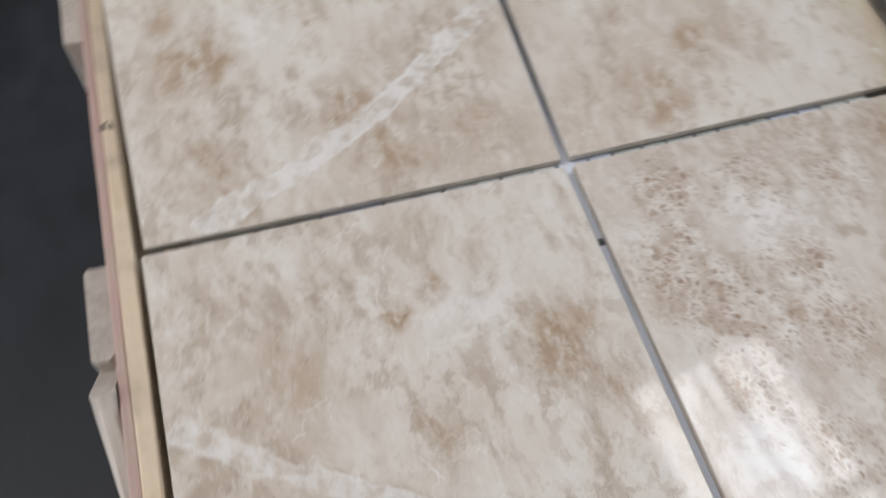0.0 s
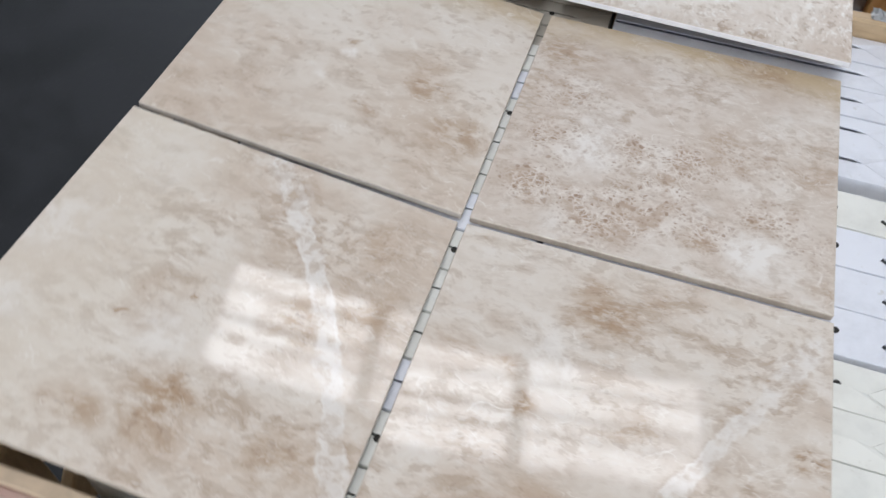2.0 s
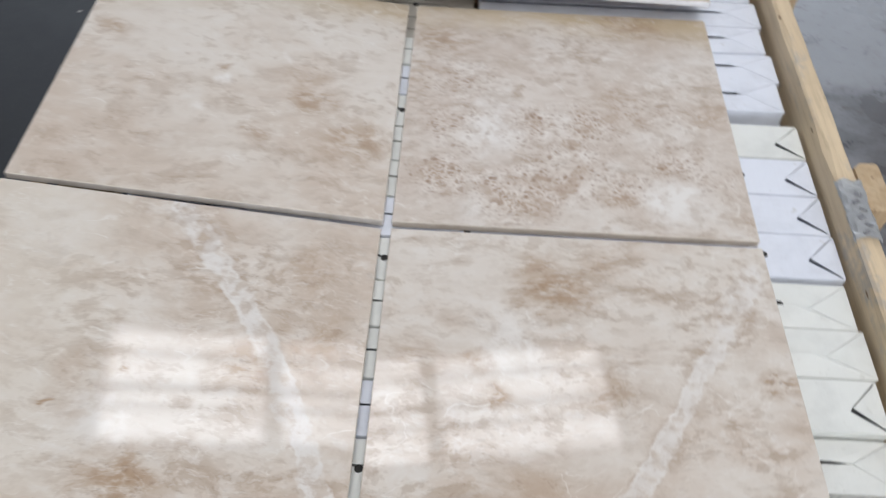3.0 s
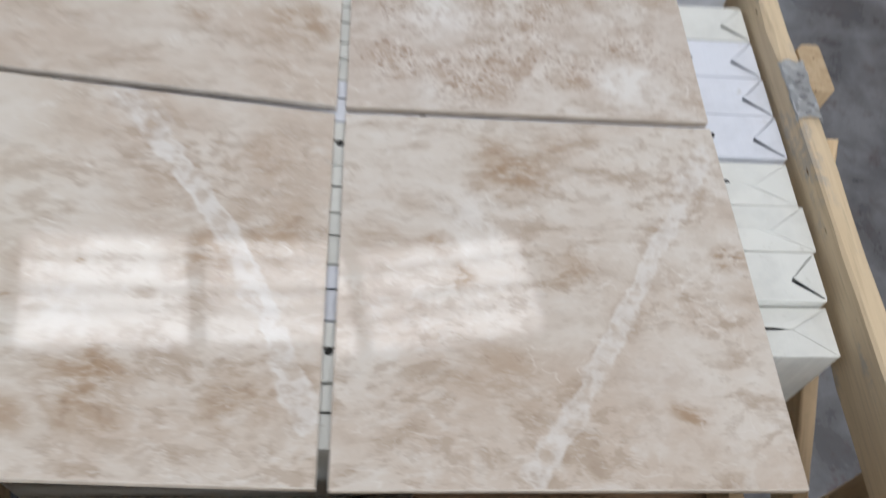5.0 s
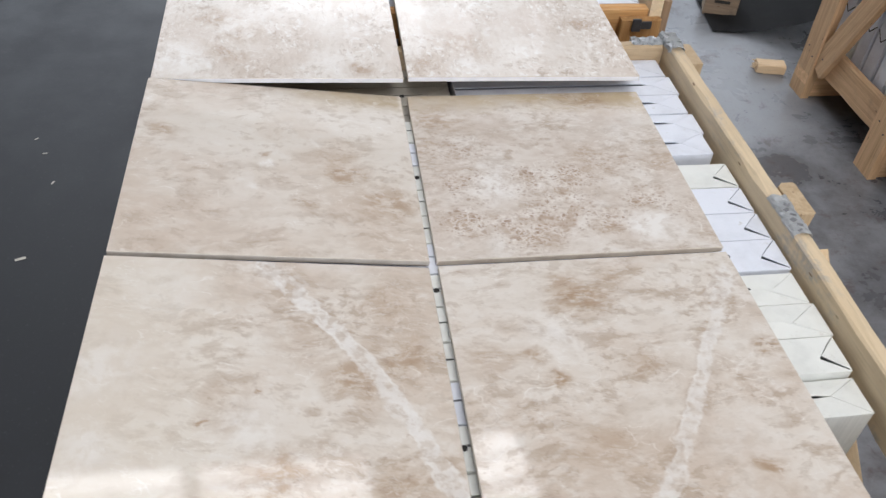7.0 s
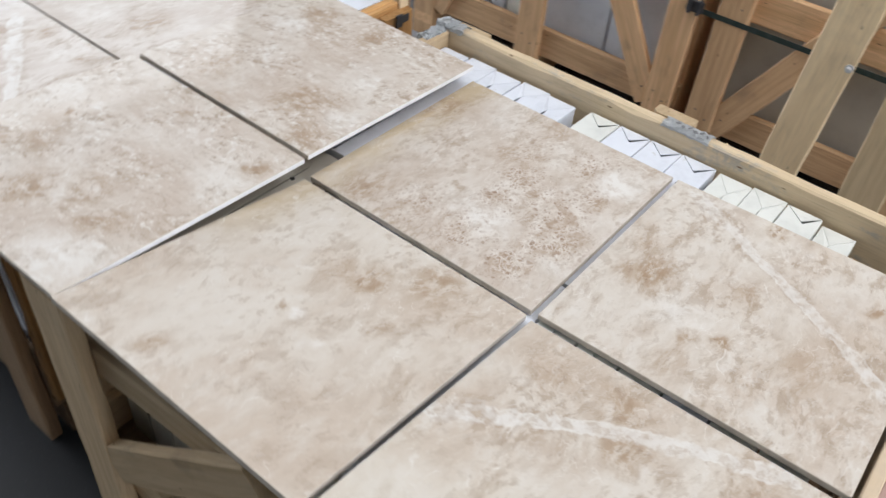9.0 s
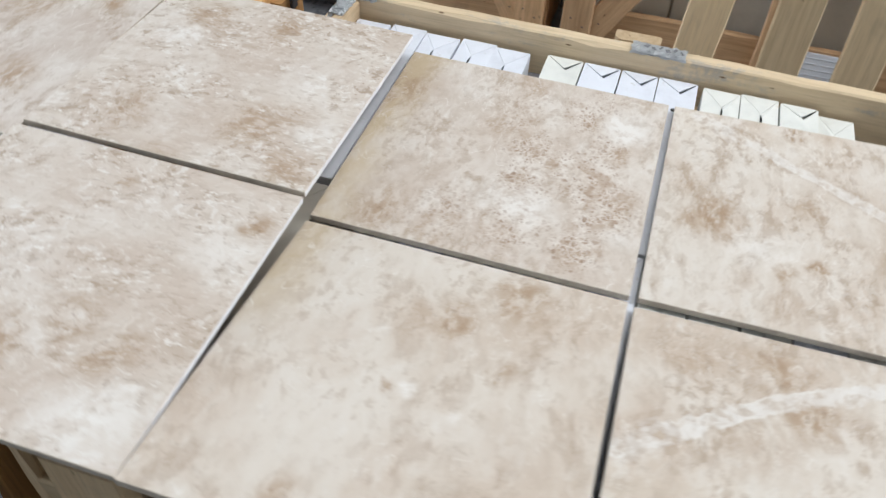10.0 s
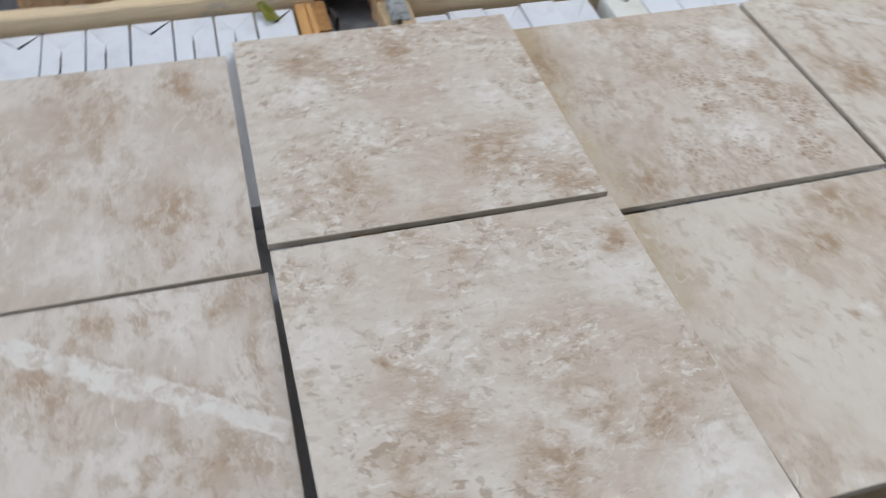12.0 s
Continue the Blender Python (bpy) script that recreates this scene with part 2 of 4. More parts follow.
def marble_material(seed, veins=(), browns=(), lights=(), crackle=(), strokes=(), across=False, calm=1.0, warm=0.0, band=None, wash=None, grit=0.6):
    """Polished beige marble. veins: half width, strength, polyline; browns, lights, crackle: u, v, radius, strength; strokes: thin pale healed cracks.
    across: the bedding runs up the tile; band: an ochre zone along the far edge; wash: a paler zone along the left side; grit: how strongly small crisp grains stand out."""
    n = Nodes("polished_beige_marble")
    p0 = n.coords()
    flat = n.vec("MULTIPLY", p0, (1, 1, 0))
    p = n.vec("ADD", flat, (seed * 3.7, seed * 1.9, seed * 0.61))
    centre = (0.5, 0.5, 0.5)
    slow = n.vec("SUBTRACT", n.noise(p, 6.0, 2, 0.5, 0.0, True), centre)
    quick = n.vec("SUBTRACT", n.noise(p, 30.0, 3, 0.55, 0.0, True), centre)
    tiny = n.vec("SUBTRACT", n.noise(p, 110.0, 3, 0.6, 0.0, True), centre)
    bed = (lambda k: (k, 1.0, 1.0)) if across else (lambda k: (1.0, k, 1.0))
    q = n.vec("ADD", p, n.vec("ADD", n.vec("SCALE", slow, 0.06), n.vec("SCALE", quick, 0.014)))
    bent = n.vec("MULTIPLY", n.vec("ADD", flat, n.vec("ADD", n.vec("SCALE", slow, 0.05), n.vec("SCALE", quick, 0.045))), (1, 1, 0))
    near = n.vec("MULTIPLY", n.vec("ADD", flat, n.vec("ADD", n.vec("SCALE", slow, 0.02), n.vec("ADD", n.vec("SCALE", quick, 0.024), n.vec("SCALE", tiny, 0.010)))), (1, 1, 0))
    cloud = n.noise(n.vec("MULTIPLY", q, bed(1.4)), 6.0, 4, 0.55)
    streak = n.noise(n.vec("MULTIPLY", q, bed(2.1)), 16.0, 4, 0.52)
    mottle = n.noise(n.vec("MULTIPLY", q, bed(1.5)), 40.0, 4, 0.6)
    fleck = n.noise(n.vec("MULTIPLY", q, bed(1.9)), 115.0, 3, 0.6)
    tan, pale = (0.588 + warm * 0.02, 0.498 + warm * 0.01, 0.422 - warm * 0.01), (0.690, 0.626, 0.560 - warm * 0.015)
    wide_cloud = n.noise(q, 3.2, 3, 0.5)
    colour = n.mix(n.range(n.math("ADD", n.math("MULTIPLY", cloud, 0.6), n.math("MULTIPLY", wide_cloud, 0.4)), 0.40, 0.60), tan, pale)
    # busy and quiet zones
    busy = n.range(n.noise(n.vec("MULTIPLY", q, bed(1.25)), 9.0, 3, 0.5), 0.40, 0.60, 0.28, 1.0)
    calm_busy = n.math("MULTIPLY", busy, calm)
    colour = n.mix(n.math("MULTIPLY", n.range(streak, 0.50, 0.66), n.math("MULTIPLY", calm_busy, 0.78)), colour, (0.465, 0.372, 0.290))
    colour = n.mix(n.math("MULTIPLY", n.range(streak, 0.46, 0.32), 0.36 * calm), colour, (0.735, 0.690, 0.632))
    colour = n.mix(n.math("MULTIPLY", n.range(mottle, 0.52, 0.62), n.math("MULTIPLY", calm_busy, 0.58)), colour, (0.435, 0.342, 0.262))
    colour = n.mix(n.math("MULTIPLY", n.range(mottle, 0.46, 0.34), n.math("MULTIPLY", calm_busy, 0.34)), colour, (0.745, 0.708, 0.655))
    colour = n.mix(n.math("MULTIPLY", n.math("MULTIPLY", n.range(fleck, 0.58, 0.66), n.range(streak, 0.46, 0.60)), n.math("MULTIPLY", calm_busy, 0.36)), colour, (0.33, 0.245, 0.175))
    # short wavy dark flecks with a pale lip, lying along the bedding
    dash = n.noise(n.vec("ADD", n.vec("MULTIPLY", n.vec("ADD", p, n.vec("SCALE", quick, 0.02)), bed(3.2)), n.vec("SCALE", tiny, 0.004)), 40.0, 3, 0.6)
    colour = n.mix(n.math("MULTIPLY", n.math("MULTIPLY", n.range(dash, 0.61, 0.67), busy), 0.42 * grit), colour, (0.40, 0.315, 0.245))
    colour = n.mix(n.math("MULTIPLY", n.math("MULTIPLY", n.range(dash, 0.40, 0.345), busy), 0.55 * grit), colour, (0.765, 0.728, 0.680))
    # crisp-edged pale islands
    isle = n.noise(n.vec("ADD", n.vec("MULTIPLY", q, bed(1.6)), n.vec("SCALE", tiny, 0.004)), 20.0, 4, 0.55)
    colour = n.mix(n.math("MULTIPLY", n.range(isle, 0.60, 0.66), 0.34 * calm), colour, (0.748, 0.706, 0.650))
    # small crisp grains, brown and pale
    chip = n.noise(n.vec("ADD", n.vec("MULTIPLY", q, bed(1.35)), n.vec("SCALE", tiny, 0.006)), 62.0, 3, 0.55)
    colour = n.mix(n.math("MULTIPLY", n.math("MULTIPLY", n.range(chip, 0.575, 0.635), busy), 0.45 * grit), colour, (0.415, 0.325, 0.25))
    colour = n.mix(n.math("MULTIPLY", n.math("MULTIPLY", n.range(chip, 0.425, 0.37), busy), 0.40 * grit), colour, (0.765, 0.732, 0.69))
    if band:
        sep = n.add("ShaderNodeSeparateXYZ")
        n.link(bent, sep.inputs[0])
        edge = n.math("MULTIPLY", n.range(sep.outputs[1], band[0], band[1]), n.range(sep.outputs[0], band[3], band[3] + 0.12))
        colour = n.mix(n.math("MULTIPLY", n.math("MULTIPLY", edge, band[2]), n.range(streak, 0.36, 0.6, 0.5, 1.0)), colour, (0.585, 0.468, 0.305))
    if wash:
        sep = n.add("ShaderNodeSeparateXYZ")
        n.link(bent, sep.inputs[0])
        colour = n.mix(n.math("MULTIPLY", n.range(sep.outputs[0], wash[1], wash[0]), wash[2]), colour, (0.715, 0.655, 0.560))

    def patches(spots, tall=1.25):
        total = None
        for u, v, radius, strength in spots:
            d = n.vec("DISTANCE", n.vec("MULTIPLY", bent, (1, tall, 0)), (u, v * tall, 0))
            m = n.math("MULTIPLY", n.range(d, radius * 1.55, radius * 0.15), strength)
            total = m if total is None else n.math("MAXIMUM", total, m)
        return total

    # brown clouds, broken along the bedding, with dark grains
    if browns:
        mask = patches(browns)
        breakup = n.range(n.noise(n.vec("MULTIPLY", q, bed(1.9)), 34.0, 6, 0.64), 0.36, 0.60)
        colour = n.mix(n.math("MULTIPLY", n.math("MULTIPLY", mask, 1.6), n.math("ADD", n.math("MULTIPLY", breakup, 0.85), 0.12), True), colour, (0.41, 0.288, 0.19))
        dots = n.math("MULTIPLY", mask, n.range(n.noise(n.vec("MULTIPLY", q, bed(1.4)), 100.0, 4, 0.65), 0.56, 0.66), True)
        colour = n.mix(n.math("MULTIPLY", dots, 0.75), colour, (0.25, 0.165, 0.11))
    # grains: rounded brown cells in a pale mesh
    if crackle:
        wide = n.math("MULTIPLY", patches(crackle), 1.5, True)
        warped = n.vec("ADD", n.vec("MULTIPLY", p, (1.0, 1.15, 0.0)), n.vec("ADD", n.vec("SCALE", quick, 0.022), n.vec("SCALE", tiny, 0.007)))
        lump = n.range(n.noise(q, 26.0, 4, 0.6), 0.42, 0.58)
        colour = n.mix(n.math("MULTIPLY", n.math("MULTIPLY", wide, lump), 0.6), colour, (0.43, 0.315, 0.23))
        colour = n.mix(n.math("MULTIPLY", n.math("MULTIPLY", wide, n.math("SUBTRACT", 1.0, lump)), 0.25), colour, (0.74, 0.68, 0.62))
        for scale, strength, shift in ((92.0, 1.0, 0.0), (150.0, 0.8, 3.3)):
            spot = n.vec("ADD", n.vec("SCALE", warped, scale), (shift, shift, 0))
            cells, rims = n.add("ShaderNodeTexVoronoi", feature="F1"), n.add("ShaderNodeTexVoronoi", feature="DISTANCE_TO_EDGE")
            tint = n.add("ShaderNodeSeparateColor")
            for node in (cells, rims):
                n.link(spot, node.inputs["Vector"])
                node.inputs["Scale"].default_value = 1.0
            n.link(cells.outputs["Color"], tint.inputs[0])
            some = n.math("MULTIPLY", n.range(tint.outputs[0], 0.25, 0.6), wide)
            web = n.math("MULTIPLY", n.range(rims.outputs["Distance"], 0.14, 0.03), n.range(n.noise(p, 34.0, 4, 0.6), 0.42, 0.58))
            grain = n.math("MULTIPLY", n.range(cells.outputs["Distance"], 0.46, 0.22), n.range(tint.outputs[1], 0.0, 1.0, 0.4, 1.0))
            colour = n.mix(n.math("MULTIPLY", n.math("MULTIPLY", some, grain), strength * 0.95), colour, (0.335, 0.232, 0.165))
            colour = n.mix(n.math("MULTIPLY", n.math("MULTIPLY", wide, web), strength * 0.45), colour, (0.79, 0.745, 0.69))
    if lights:
        m = n.math("MULTIPLY", patches(lights, 1.0), n.range(n.noise(q, 46.0, 5, 0.62), 0.62, 0.40, 0.35, 1.15))
        colour = n.mix(n.math("MULTIPLY", m, 1.0, True), colour, (0.79, 0.755, 0.71))
    # thin pale hairlines that wander along the bedding
    for scale, width, gate, strength in ((8.0, 0.008, 7.0, 0.55), (19.0, 0.012, 11.0, 0.45), (44.0, 0.022, 9.0, 0.42)):
        h = n.noise(n.vec("ADD", n.vec("MULTIPLY", q, bed(1.7)), (gate, 0, 0)), scale, 2, 0.45)
        line = n.range(n.math("ABSOLUTE", n.math("SUBTRACT", h, 0.5)), width, width * 0.2)
        colour = n.mix(n.math("MULTIPLY", n.math("MULTIPLY", line, n.math("MULTIPLY", n.range(n.noise(p, gate, 3, 0.6), 0.52, 0.62), n.range(mottle, 0.58, 0.44))), strength), colour, (0.80, 0.765, 0.715))

    def along_line(points):
        total = None
        for (ax, ay), (bx, by) in zip(points, points[1:]):
            ab = Vector((bx - ax, by - ay, 0))
            rel = n.vec("SUBTRACT", near, (ax, ay, 0))
            t = n.math("DIVIDE", n.vec("DOT_PRODUCT", rel, tuple(ab)), ab.length_squared, True)
            d = n.vec("LENGTH", n.vec("SUBTRACT", rel, n.vec("SCALE", tuple(ab), t)))
            total = d if total is None else n.math("MINIMUM", total, d)
        return total

    # veins: a pale band with a crisp ragged edge, a thin brown selvedge and brown islands inside
    for width, strength, line in veins:
        away = along_line(line)
        ragged = n.math("MULTIPLY", away, n.math("ADD", n.math("MULTIPLY", n.noise(p, 18.0, 4, 0.6), 1.7), 0.15))
        rim = n.math("MULTIPLY", n.range(ragged, width * 2.1, width * 1.0), n.range(mottle, 0.44, 0.60))
        colour = n.mix(n.math("MULTIPLY", rim, 0.40), colour, (0.43, 0.325, 0.24))
        inside = n.range(ragged, width * 1.2, width * 0.75)
        lace = n.range(n.noise(n.vec("ADD", p, n.vec("SCALE", quick, 0.015)), 52.0, 5, 0.68), 0.60, 0.44, 0.26, 0.95)
        colour = n.mix(n.math("MULTIPLY", n.math("MULTIPLY", inside, lace), strength * 0.72), colour, (0.755, 0.722, 0.682))
        lip = n.math("MULTIPLY", n.range(n.math("ABSOLUTE", n.math("SUBTRACT", ragged, width * 0.85)), width * 0.32, width * 0.08), n.range(n.noise(p, 31.0, 3, 0.6), 0.42, 0.56))
        colour = n.mix(n.math("MULTIPLY", lip, strength * 0.42), colour, (0.785, 0.76, 0.722))
        core = n.math("MULTIPLY", n.range(away, width * 0.9, width * 0.2), n.range(n.noise(q, 15.0, 3, 0.5), 0.42, 0.55))
        colour = n.mix(n.math("MULTIPLY", n.math("MULTIPLY", core, lace), strength * 0.3), colour, (0.795, 0.772, 0.738))
        holes = n.add("ShaderNodeTexVoronoi")
        n.link(n.vec("SCALE", near, 58.0), holes.inputs["Vector"])
        holes.inputs["Scale"].default_value = 1.0
        tint = n.add("ShaderNodeSeparateColor")
        n.link(holes.outputs["Color"], tint.inputs[0])
        islands = n.math("MULTIPLY", n.range(holes.outputs["Distance"], 0.42, 0.22), n.range(tint.outputs[0], 0.50, 0.60))
        colour = n.mix(n.math("MULTIPLY", n.math("MULTIPLY", islands, inside), 0.50), colour, (0.50, 0.395, 0.30))
    for line in strokes:
        m = n.math("MULTIPLY", n.range(along_line(line), 0.0048, 0.0010), n.range(mottle, 0.58, 0.42))
        colour = n.mix(n.math("MULTIPLY", m, 0.34), colour, (0.79, 0.755, 0.705))
    n.bump(n.math("ADD", streak, n.math("MULTIPLY", cloud, 2.0)), 0.012, 0.002)
    n.bsdf.inputs["IOR"].default_value = 1.5
    return n.done(colour, n.range(streak, 0.3, 0.75, 0.048, 0.078))


def edge_material(name, light, dark, rough):
    """The sawn and honed edge of a tile."""
    n = Nodes(name)
    p = n.coords()
    saw = n.noise(n.vec("MULTIPLY", p, (30.0, 30.0, 260.0)), 1.0, 4, 0.6)
    colour = n.mix(n.range(n.noise(p, 22.0, 5, 0.65), 0.4, 0.65), light, dark)
    n.bump(saw, 0.15, 0.001)
    return n.done(colour, rough)


TILE_EDGE = edge_material("sawn_marble_edge", (0.62, 0.55, 0.47), (0.51, 0.44, 0.37), 0.4)
MID_EDGE = edge_material("dull_marble_edge", (0.60, 0.55, 0.50), (0.50, 0.45, 0.40), 0.3)
# honed front edge; the sky's shine on it is put into the pale colour
LIT_EDGE = edge_material("lit_honed_marble_edge", (0.84, 0.84, 0.87), (0.76, 0.76, 0.79), 0.2)


# ---- mesh helpers ----


def box_bm(sx, sy, sz, bevel=0.002, origin=(0.5, 0.5, 0.5), segments=1):
    bm = bmesh.new()
    bmesh.ops.create_cube(bm, size=1.0)
    bmesh.ops.transform(bm, matrix=Matrix.Diagonal((sx, sy, sz, 1)), verts=bm.verts)
    if bevel:
        bmesh.ops.bevel(bm, geom=bm.edges, offset=bevel, segments=segments, affect="EDGES")
    shift = Vector(((0.5 - origin[0]) * sx, (0.5 - origin[1]) * sy, (0.5 - origin[2]) * sz))
    bmesh.ops.translate(bm, vec=shift, verts=bm.verts)
    return bm


def mesh_of(name, bm, material):
    me = bpy.data.meshes.new(name)
    bm.to_mesh(me)
    bm.free()
    for m in material if isinstance(material, (list, tuple)) else [material]:
        me.materials.append(m)
    return me


def part(name, bm, material, parent, label="", m=None):
    """One mesh object under a thing or a part."""
    ob = new(name, mesh_of(name, bm, material))
    ob.parent = parent
    if m is not None:
        ob.matrix_basis = m
    return tagged(ob, label)


def thing(name, label, category, m=None, group=""):
    ob = new(name)
    ob.empty_display_size = 0.1
    if m is not None:
        ob.matrix_basis = m
    return tagged(ob, label, category, group)


def single(name, bm, material, label, category, m=None, group="", kind=""):
    ob = new(name, mesh_of(name, bm, material))
    if m is not None:
        ob.matrix_basis = m
    return tagged(ob, label, category, group, kind)


def board_bm(length, width, thick, rng, chips=0):
    """A sawn board along x, a little bowed, with worn arrises."""
    bm = bmesh.new()
    cuts = max(3, int(length / 0.06))
    bow, cup = rng.uniform(-0.0008, 0.0008), rng.uniform(-0.0006, 0.0006)
    rings = []
    c = min(0.003, thick * 0.12)
    for i in range(cuts + 1):
        s = i / cuts
        x = (s - 0.5) * length
        dy = bow * math.sin(math.pi * s) + rng.uniform(-0.0005, 0.0005)
        dz = cup * math.sin(math.pi * s) + rng.uniform(-0.0004, 0.0004)
        w, t = width / 2 + rng.uniform(-0.0006, 0.0006), thick / 2
        k = [c * rng.uniform(0.5, 1.5 + chips * (rng.random() < 0.3)) for _ in range(4)]
        ring = [(w - k[0], -t), (w, -t + k[0]), (w, t - k[1]), (w - k[1], t), (-w + k[2], t), (-w, t - k[2]), (-w, -t + k[3]), (-w + k[3], -t)]
        rings.append([bm.verts.new((x, a + dy, b + dz)) for a, b in ring])
    for r0, r1 in zip(rings, rings[1:]):
        for a in range(8):
            b = (a + 1) % 8
            bm.faces.new((r0[a], r0[b], r1[b], r1[a]))
    bm.faces.new(rings[0][::-1])
    bm.faces.new(rings[-1])
    bmesh.ops.recalc_face_normals(bm, faces=bm.faces)
    return bm


def along(a, b, up):
    """A pose whose x axis runs from a to b, centred between them; up is close to its z axis."""
    a, b, up = Vector(a), Vector(b), Vector(up)
    x = (b - a).normalized()
    y = up.cross(x).normalized()
    z = x.cross(y)
    m = Matrix((x, y, z)).transposed().to_4x4()
    m.translation = (a + b) / 2
    return m


RNG = random.Random(7)


def board(name, a, b, width, thick, up, material, parent, label="", chips=0):
    """A board from a to b; its thickness lies along up."""
    bm = board_bm((Vector(b) - Vector(a)).length, width, thick, RNG, chips)
    if isinstance(material, tuple):
        for face in bm.faces:
            face.material_index = int(face.normal.z > 0.9)
    return part(name, bm, material, parent, label, along(a, b, up))


def nail(parent, place, normal, material=DARK_STEEL, radius=0.003):
    bm = bmesh.new()
    bmesh.ops.create_cone(bm, cap_ends=True, segments=8, radius1=radius, radius2=radius * 0.7, depth=0.003)
    q = Vector(normal).to_track_quat("Z", "Y").to_matrix().to_4x4()
    q.translation = place
    return part("nail", bm, material, parent, "", q)


# ---- the hall ----
def slab(name, x0, x1, y0, y1, z0, z1, material, label, kind="structure", bevel=0.0):
    bm = box_bm(x1 - x0, y1 - y0, z1 - z0, bevel)
    return single(name, bm, material, label, name.split("_")[0], Matrix.Translation(((x0 + x1) / 2, (y0 + y1) / 2, (z0 + z1) / 2)), "", kind)


HX0, HX1, HY0, HY1 = -8.0, 7.0, -8.0, 8.6
slab("floor", HX0 - 6, HX1 + 6, HY0 - 12, HY1 + 12, -0.2, 0.0, FLOOR, "worn grey concrete warehouse floor, dark left side, lit strip painted in")
# walls out of view, added to enclose the hall and its light
slab("wall_west", HX0 - 0.2, HX0, HY0, HY1, 0.0, ROOF_Z, WALL_PAINT, "unseen warehouse wall, added round the hall")
slab("wall_east", HX1, HX1 + 0.2, HY0, HY1, 0.0, ROOF_Z, WALL_PAINT, "unseen warehouse wall, added round the hall")


def gate_wall(name, y0, y1, ox0, ox1, oz):
    """A wall with a gate opening down to the floor."""
    bm = bmesh.new()
    for x0, x1, z0, z1 in ((HX0, ox0, 0, ROOF_Z), (ox1, HX1, 0, ROOF_Z), (ox0, ox1, oz, ROOF_Z)):
        b = box_bm(x1 - x0, y1 - y0, z1 - z0, 0, (0, 0, 0))
        bmesh.ops.translate(b, vec=(x0, y0, z0), verts=b.verts)
        tmp = bpy.data.meshes.new("tmp")
        b.to_mesh(tmp)
        b.free()
        bm.from_mesh(tmp)
        bpy.data.meshes.remove(tmp)
    single(name, bm, WALL_PAINT, "unseen warehouse wall with open gate, added round the hall", "wall", None, "", "structure")


gate_wall("wall_south", HY0 - 0.2, HY0, -1.8, 4.2, 4.5)
gate_wall("wall_north", HY1, HY1 + 0.2, -7.3, 6.5, 6.17)

# the roof: one mesh with holes for the skylights
# the last two skylights are made up, as openings for the fill lamps
SKYLIGHTS = [(0.10, 1.66, 2.55, 3.65), (-1.34, -0.04, 2.55, 3.65), (-2.6, 0.8, -6.4, -3.2), (-1.8, 1.4, -2.2, -0.6)]


def roof():
    xs = sorted({HX0 - 3, HX1 + 3, *(v for s in SKYLIGHTS for v in s[:2])})
    ys = sorted({HY0 - 3, HY1 + 3, *(v for s in SKYLIGHTS for v in s[2:])})
    bm = bmesh.new()
    for x0, x1 in zip(xs, xs[1:]):
        for y0, y1 in zip(ys, ys[1:]):
            cx, cy = (x0 + x1) / 2, (y0 + y1) / 2
            if any(a < cx < b and c < cy < d for a, b, c, d in SKYLIGHTS):
                continue
            for z in (ROOF_Z, ROOF_Z + 0.08):
                bm.faces.new([bm.verts.new((x, y, z)) for x, y in ((x0, y0), (x1, y0), (x1, y1), (x0, y1))])
    bmesh.ops.remove_doubles(bm, verts=bm.verts, dist=1e-4)
    single("ceiling", bm, ROOF_SHEET, "grey sheet-metal warehouse roof with skylights", "ceiling", ROOF_TURN, "", "structure")


roof()
for x0, x1, y0, y1 in SKYLIGHTS[:2]:
    for i, yy in enumerate((2.84, 3.02, 3.34)):
        single("skylight_bar", box_bm(x1 - x0, 0.045 if i != 1 else 0.075, 0.04, 0.003), ROOF_SHEET, "thin grey metal purlin under the skylight", "bar",
               ROOF_TURN @ Matrix.Translation(((x0 + x1) / 2, yy, ROOF_Z - 0.03)), "purlins under the skylights", "structure")

# ---- the marble tiles laid out on the crates ----
TILES = {}


def tile(key, bl, br, tl, material, label, edge=None):
    """A tile from three corners of its face; each is cut a hair out of square."""
    bl, br, tl = Vector(bl), Vector(br), Vector(tl)
    x = (br - bl).normalized()
    y = tl - bl
    side = (y - x * x.dot(y)).length
    skew = x.dot(y) / side
    y = (y - x * x.dot(y)).normalized()
    z = x.cross(y)
    m = Matrix((x, y, z)).transposed().to_4x4()
    m.translation = bl
    bm = box_bm((br - bl).length, side, TILE_THICK, 0.0009, (0, 0, 1), 1)
    bm.normal_update()
    for face in bm.faces:
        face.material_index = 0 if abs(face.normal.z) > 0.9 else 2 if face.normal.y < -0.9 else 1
    for v in bm.verts:
        v.co.x += v.co.y * skew
    TILES[key] = single("marble_tile", bm, (material, TILE_EDGE, edge or TILE_EDGE), label, "tile", m, "marble tiles laid out on the crates")


